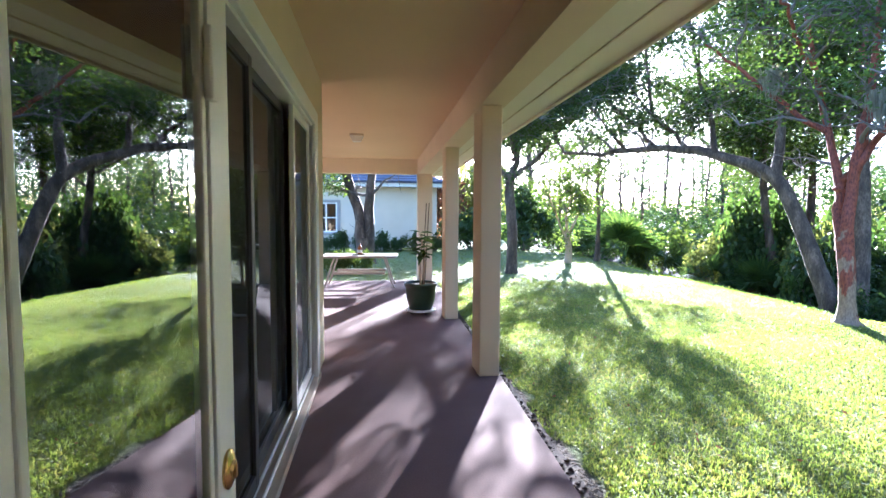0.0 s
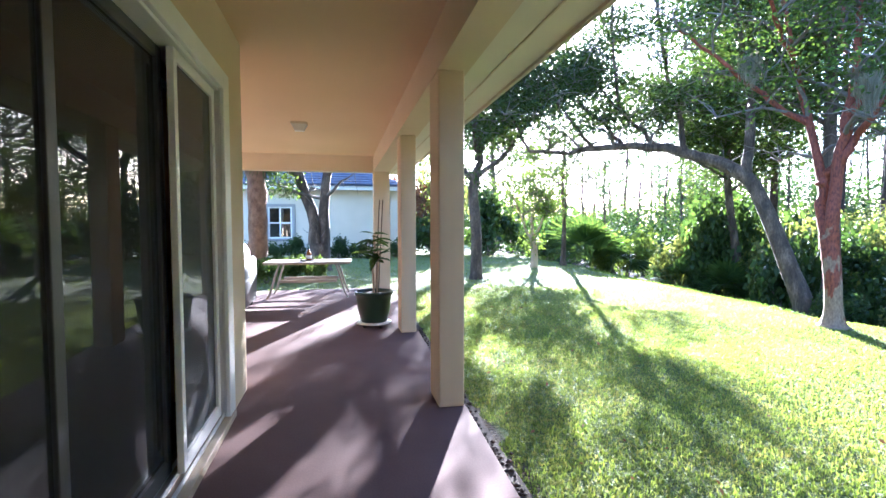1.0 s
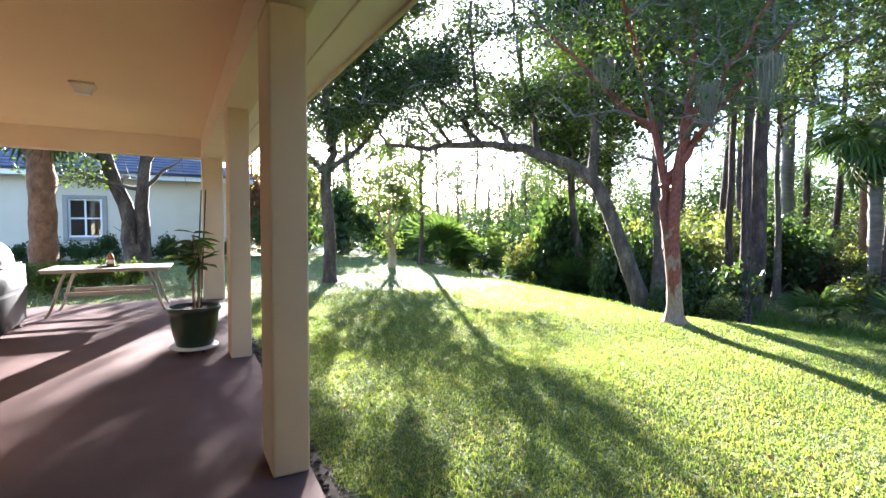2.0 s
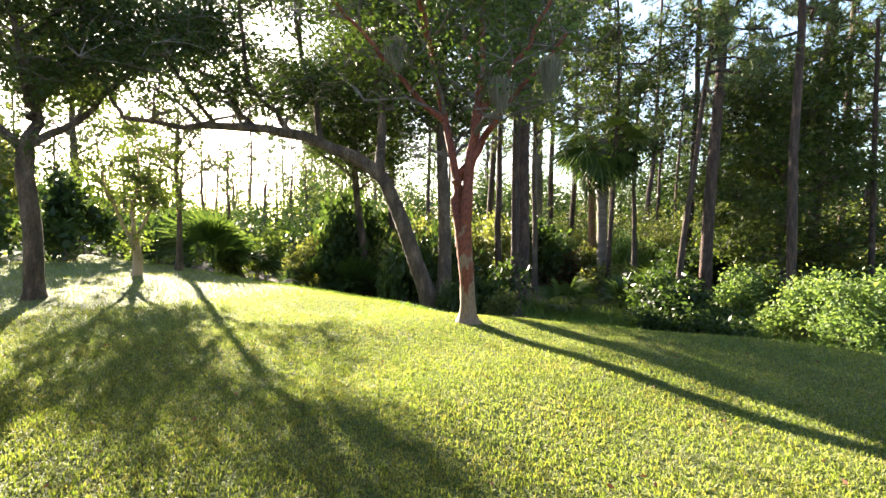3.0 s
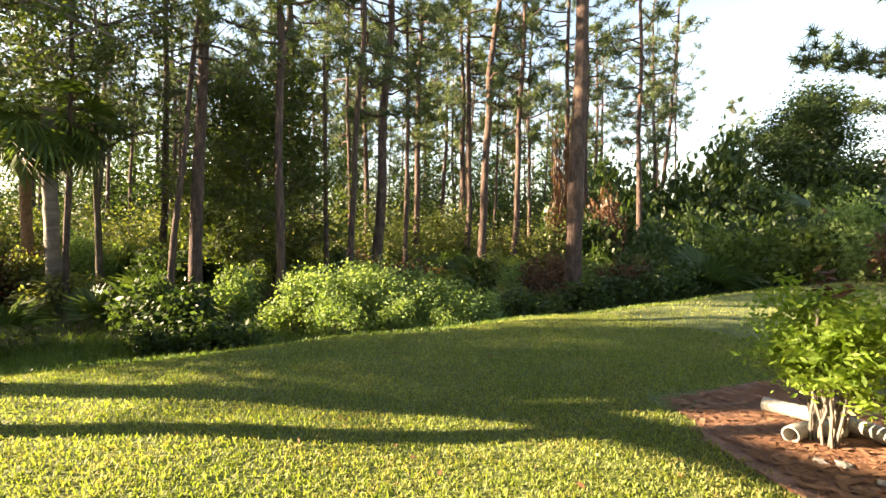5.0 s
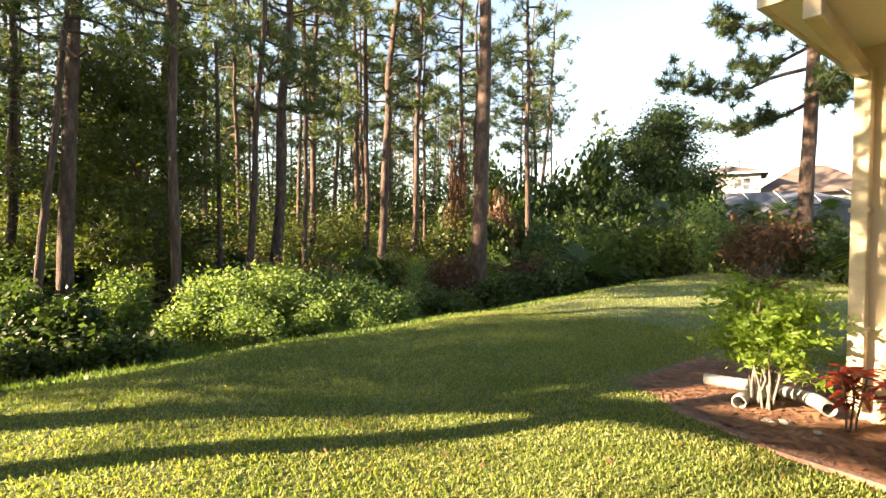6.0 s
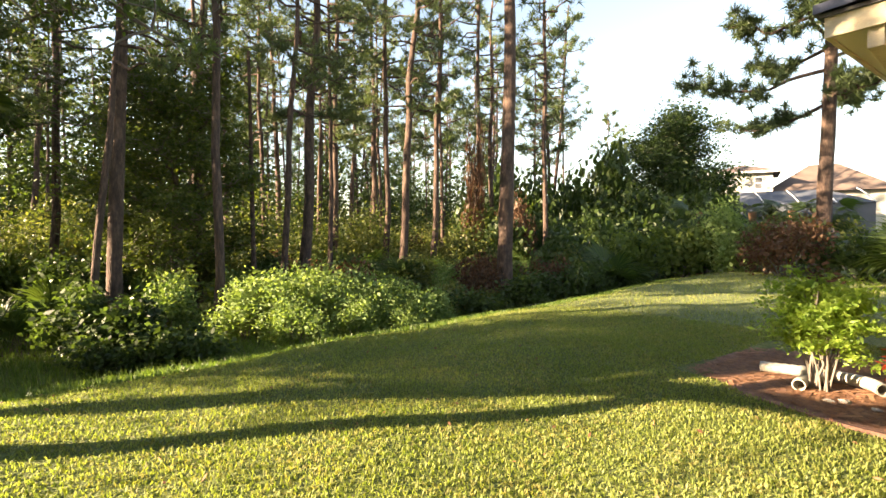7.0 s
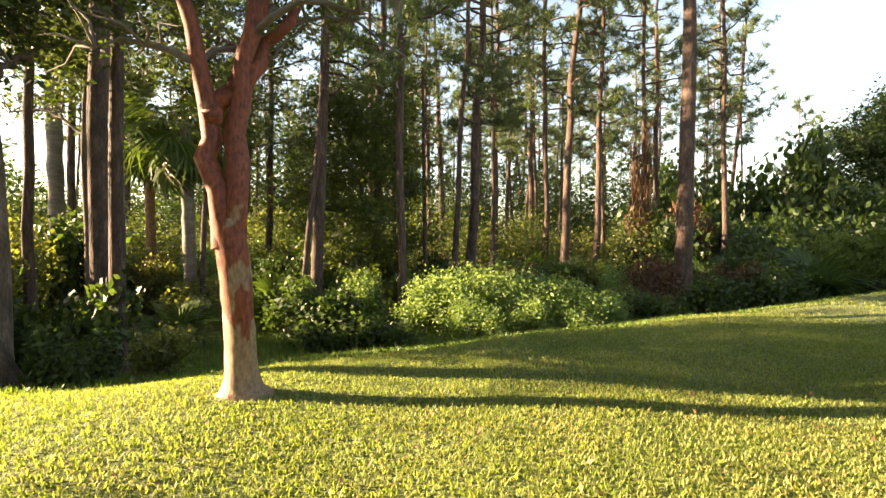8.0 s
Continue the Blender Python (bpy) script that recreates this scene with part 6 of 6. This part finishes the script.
def neighbour_house():
    t = thing("house", "neighbour's single-storey pale stucco house with blue-grey tile roof", "house")
    Y = 23.9
    part("wall", box(-12, -3.15, Y, Y + 0.2, -0.3, 2.95), NEIGHBOUR, t)
    part("wall", box(-1.85, 2.75, Y, Y + 0.2, -0.3, 2.95), NEIGHBOUR, t)
    part("wall", box(-3.15, -1.85, Y, Y + 0.2, -0.3, 0.62), NEIGHBOUR, t)
    part("wall", box(-3.15, -1.85, Y, Y + 0.2, 2.30, 2.95), NEIGHBOUR, t)
    part("wall", box(2.55, 2.75, Y + 0.2, Y + 11, -0.3, 2.95), NEIGHBOUR, t)
    part("corner_pilaster", box(2.45, 2.80, Y - 0.05, Y + 0.3, -0.3, 2.95, 0.01), NEIGHBOUR, t)
    part("soffit", box(-12.5, 3.25, Y - 0.5, Y + 11.5, 2.95, 3.0), SOFFIT, t)
    part("fascia", box(-12.5, 3.25, Y - 0.53, Y - 0.5, 2.93, 3.12), WHITE, t)
    part("fascia", box(3.25, 3.28, Y - 0.53, Y + 11.5, 2.93, 3.12), WHITE, t)
    part("downspout", box(2.30, 2.39, Y - 0.13, Y - 0.052, -0.2, 2.93, 0.01), GREYTRIM, t)
    w = part("window", box(-3.02, -1.98, Y + 0.06, Y + 0.10, 1.42, 1.48), WHITE, t, "white sash window with dark shutters inside")
    for x0, x1, z0, z1 in [(-3.02, -2.95, 0.75, 2.18), (-2.05, -1.98, 0.75, 2.18), (-2.95, -2.05, 2.11, 2.18), (-2.95, -2.05, 0.75, 0.82), (-2.53, -2.47, 0.82, 2.11)]:
        part("frame", box(x0, x1, Y + 0.05, Y + 0.11, z0, z1), WHITE, w)
    part("pane", box(-2.95, -2.05, Y + 0.085, Y + 0.09, 0.82, 2.11), GLASS, w)
    for k in range(24):
        z = 0.84 + k * 0.053
        for x0, x1 in ((-2.93, -2.54), (-2.46, -2.07)):
            part("louvre", box(x0, x1, Y + 0.13, Y + 0.16, z, z + 0.036), SHUTTER, w)
    part("back_panel", box(-3.1, -1.9, Y + 0.185, Y + 0.195, 0.65, 2.28), SHUTTER, w)
    for x0, x1, z0, z1 in [(-3.17, -3.02, 0.62, 2.30), (-1.98, -1.83, 0.62, 2.30), (-3.02, -1.98, 2.18, 2.30), (-3.02, -1.98, 0.62, 0.75)]:
        part("surround", box(x0, x1, Y - 0.04, Y + 0.06, z0, z1, 0.008), GREYTRIM, w)
    roof = part("roof", slope([(-12.6, Y - 0.6, 3.10), (3.32, Y - 0.6, 3.10), (-1.2, Y + 4.6, 5.3), (-12.6, Y + 4.6, 5.3)], 0.05), ROOF, t, "blue-grey tile roof")
    part("roof_slope", slope([(3.32, Y - 0.6, 3.10), (3.32, Y + 11, 3.10), (-1.2, Y + 11, 5.3), (-1.2, Y + 4.6, 5.3)], 0.05), ROOF, t)
    n = 16
    for k in range(n):
        u0, u1 = k / n, (k + 1) / n
        y0, y1, z0, z1 = Y - 0.6 + 5.2 * u0, Y - 0.6 + 5.2 * u1, 3.15 + 2.2 * u0, 3.15 + 2.2 * u1
        xe = 3.32 - 4.52 * u1
        bm = slope([(-12.6, y0 - 0.03, z0 + 0.03), (xe, y0 - 0.03, z0 + 0.03), (xe, y1, z1 + 0.004), (-12.6, y1, z1 + 0.004)], 0.03)
        part("tile_course", bm, ROOF, roof)


neighbour_house()
for k in range(9):
    bush(-4.2 + 0.85 * k, 22.7 + 0.2 * math.sin(k), 0.6, 0.75, "dark", 50 * k, k, 0.05, label="low clipped hedge before the neighbour's wall")
for k, (x, y) in enumerate([(-1.7, 13.6), (-1.2, 14.0), (-0.6, 13.9), (-2.3, 13.9)]):
    bush(x, y, 0.48, 0.62, "lime", 60 * k, 0, 0.03, label="small sunlit yellow-green shrub beyond the patio")

# ---- the far house behind the hedge ----


def hip_roof(x0, x1, y0, y1, z, rise):
    bm = bmesh.new()
    inset = min(x1 - x0, y1 - y0) / 2
    lo = [bm.verts.new(c) for c in ((x0, y0, z), (x1, y0, z), (x1, y1, z), (x0, y1, z))]
    if x1 - x0 > y1 - y0:
        hi = [bm.verts.new((x0 + inset, (y0 + y1) / 2, z + rise)), bm.verts.new((x1 - inset - 0.01, (y0 + y1) / 2, z + rise))]
        fs = [(lo[0], lo[1], hi[1], hi[0]), (lo[1], lo[2], hi[1]), (lo[2], lo[3], hi[0], hi[1]), (lo[3], lo[0], hi[0])]
    else:
        hi = [bm.verts.new(((x0 + x1) / 2, y0 + inset, z + rise)), bm.verts.new(((x0 + x1) / 2, y1 - inset - 0.01, z + rise))]
        fs = [(lo[0], lo[1], hi[0]), (lo[1], lo[2], hi[1], hi[0]), (lo[2], lo[3], hi[1]), (lo[3], lo[0], hi[0], hi[1])]
    for f in fs:
        bm.faces.new(f)
    bm.faces.new(lo[::-1])
    return bm


def far_house():
    t = thing("house", "large far two-storey house with brown tile roof and screened porch", "house", pose(26.2, -51.4, -0.85, 0, 0, 22))
    part("wall", box(-2.7, 2.7, -3, 3, -1.5, 8.7), FARWALL, t)
    part("roof", hip_roof(-3.4, 3.4, -3.7, 3.7, 8.7, 1.1), TILEROOF, t)
    part("fascia", box(-3.4, 3.4, 3.66, 3.72, 8.55, 8.72), WHITE, t)
    part("balcony_post", box(2.9, 3.2, 2.6, 2.95, 5.6, 8.6), WHITE, t)
    part("balcony_rail", box(2.7, 3.9, 2.5, 3.0, 5.5, 6.6), WHITE, t)
    w = part("window", box(-1.9, -1.1, 3.0, 3.06, 6.9, 8.2), WHITE, t, "white-framed window")
    part("pane", box(-1.8, -1.2, 3.05, 3.08, 7.0, 7.5), SHUTTER, w)
    part("pane", box(-1.8, -1.2, 3.05, 3.08, 7.6, 8.1), SHUTTER, w)
    part("wing_wall", box(-11.5, -2.72, -5, 1.5, -1.5, 6.6), FARWALL, t)
    part("wing_roof", hip_roof(-12.4, -1.9, -5.8, 2.3, 6.6, 3.0), TILEROOF, t)
    cage = part("screen_cage", hip_roof(-9.5, 3.2, 3.3, 9.5, 5.0, 1.4), CAGE, t, "grey screen cage with white ribs")
    for k in range(6):
        x = -9.4 + k * 2.5
        part("rib", sweep([(x, 9.52, 5.02), (x + 0.4, 7.8, 5.85), (x + 0.8, 6.4, 6.45)], 0.05, 6, WHITE, "rib"), WHITE, cage)
    part("cage_wall", box(-9.4, 3.1, 3.4, 9.4, -1.5, 4.98), CAGE, t)


far_house()

# ---- fallen leaves on the lawn ----


def fallen_leaves():
    rng = np.random.default_rng(55)
    n = 380
    x, y = rng.uniform(1.3, 8.2, n), rng.uniform(1.3, 11, n)
    c = np.stack([x, y, ground_z(x, y) + rng.uniform(0.02, 0.05, n)], 1)
    v, f = leaves(c, 0.032, rng, 0.5)
    tagged(new("fallen_leaves", mesh_np("fallen_leaves", v, f, RUSTSTRAW)), "brown fallen leaves scattered over the lawn", "leaves", kind="stuff")


fallen_leaves()


def moss_tuft(x, y, z, length, seed):
    """A grey tuft of hanging moss strands."""
    rng = np.random.default_rng(seed)
    n = 260
    top = np.stack([rng.normal(0, 0.07, n), rng.normal(0, 0.07, n), rng.uniform(-0.05, 0.08, n)], 1)
    ln = length * rng.uniform(0.25, 1.0, n)
    tip = top * 0.5 + np.stack([rng.normal(0, 0.03, n), rng.normal(0, 0.03, n), -ln], 1)
    mid = (top + tip) / 2 + rng.normal(0, 0.02, (n, 3))
    a = rng.uniform(0, math.tau, n)
    e = np.stack([np.cos(a), np.sin(a), np.zeros(n)], 1) * 0.005
    v = np.stack([top - e, top + e, mid + e, mid - e, tip], 1).reshape(-1, 3)
    o = np.arange(n)[:, None] * 5
    me = mesh_np("moss_tuft", v, np.concatenate([o + [0, 1, 2], o + [0, 2, 3], o + [3, 2, 4]]), MOSS)
    ob = new("moss_tuft", me)
    ob.matrix_world = pose(x, y, z)
    tagged(ob, "pale grey tuft of hanging moss on a branch", "moss", group="moss tufts")


moss_tuft(6.15, 5.45, 3.0, 0.45, 1)
moss_tuft(6.75, 5.1, 3.35, 0.6, 2)
moss_tuft(5.9, 6.9, 3.7, 0.5, 3)
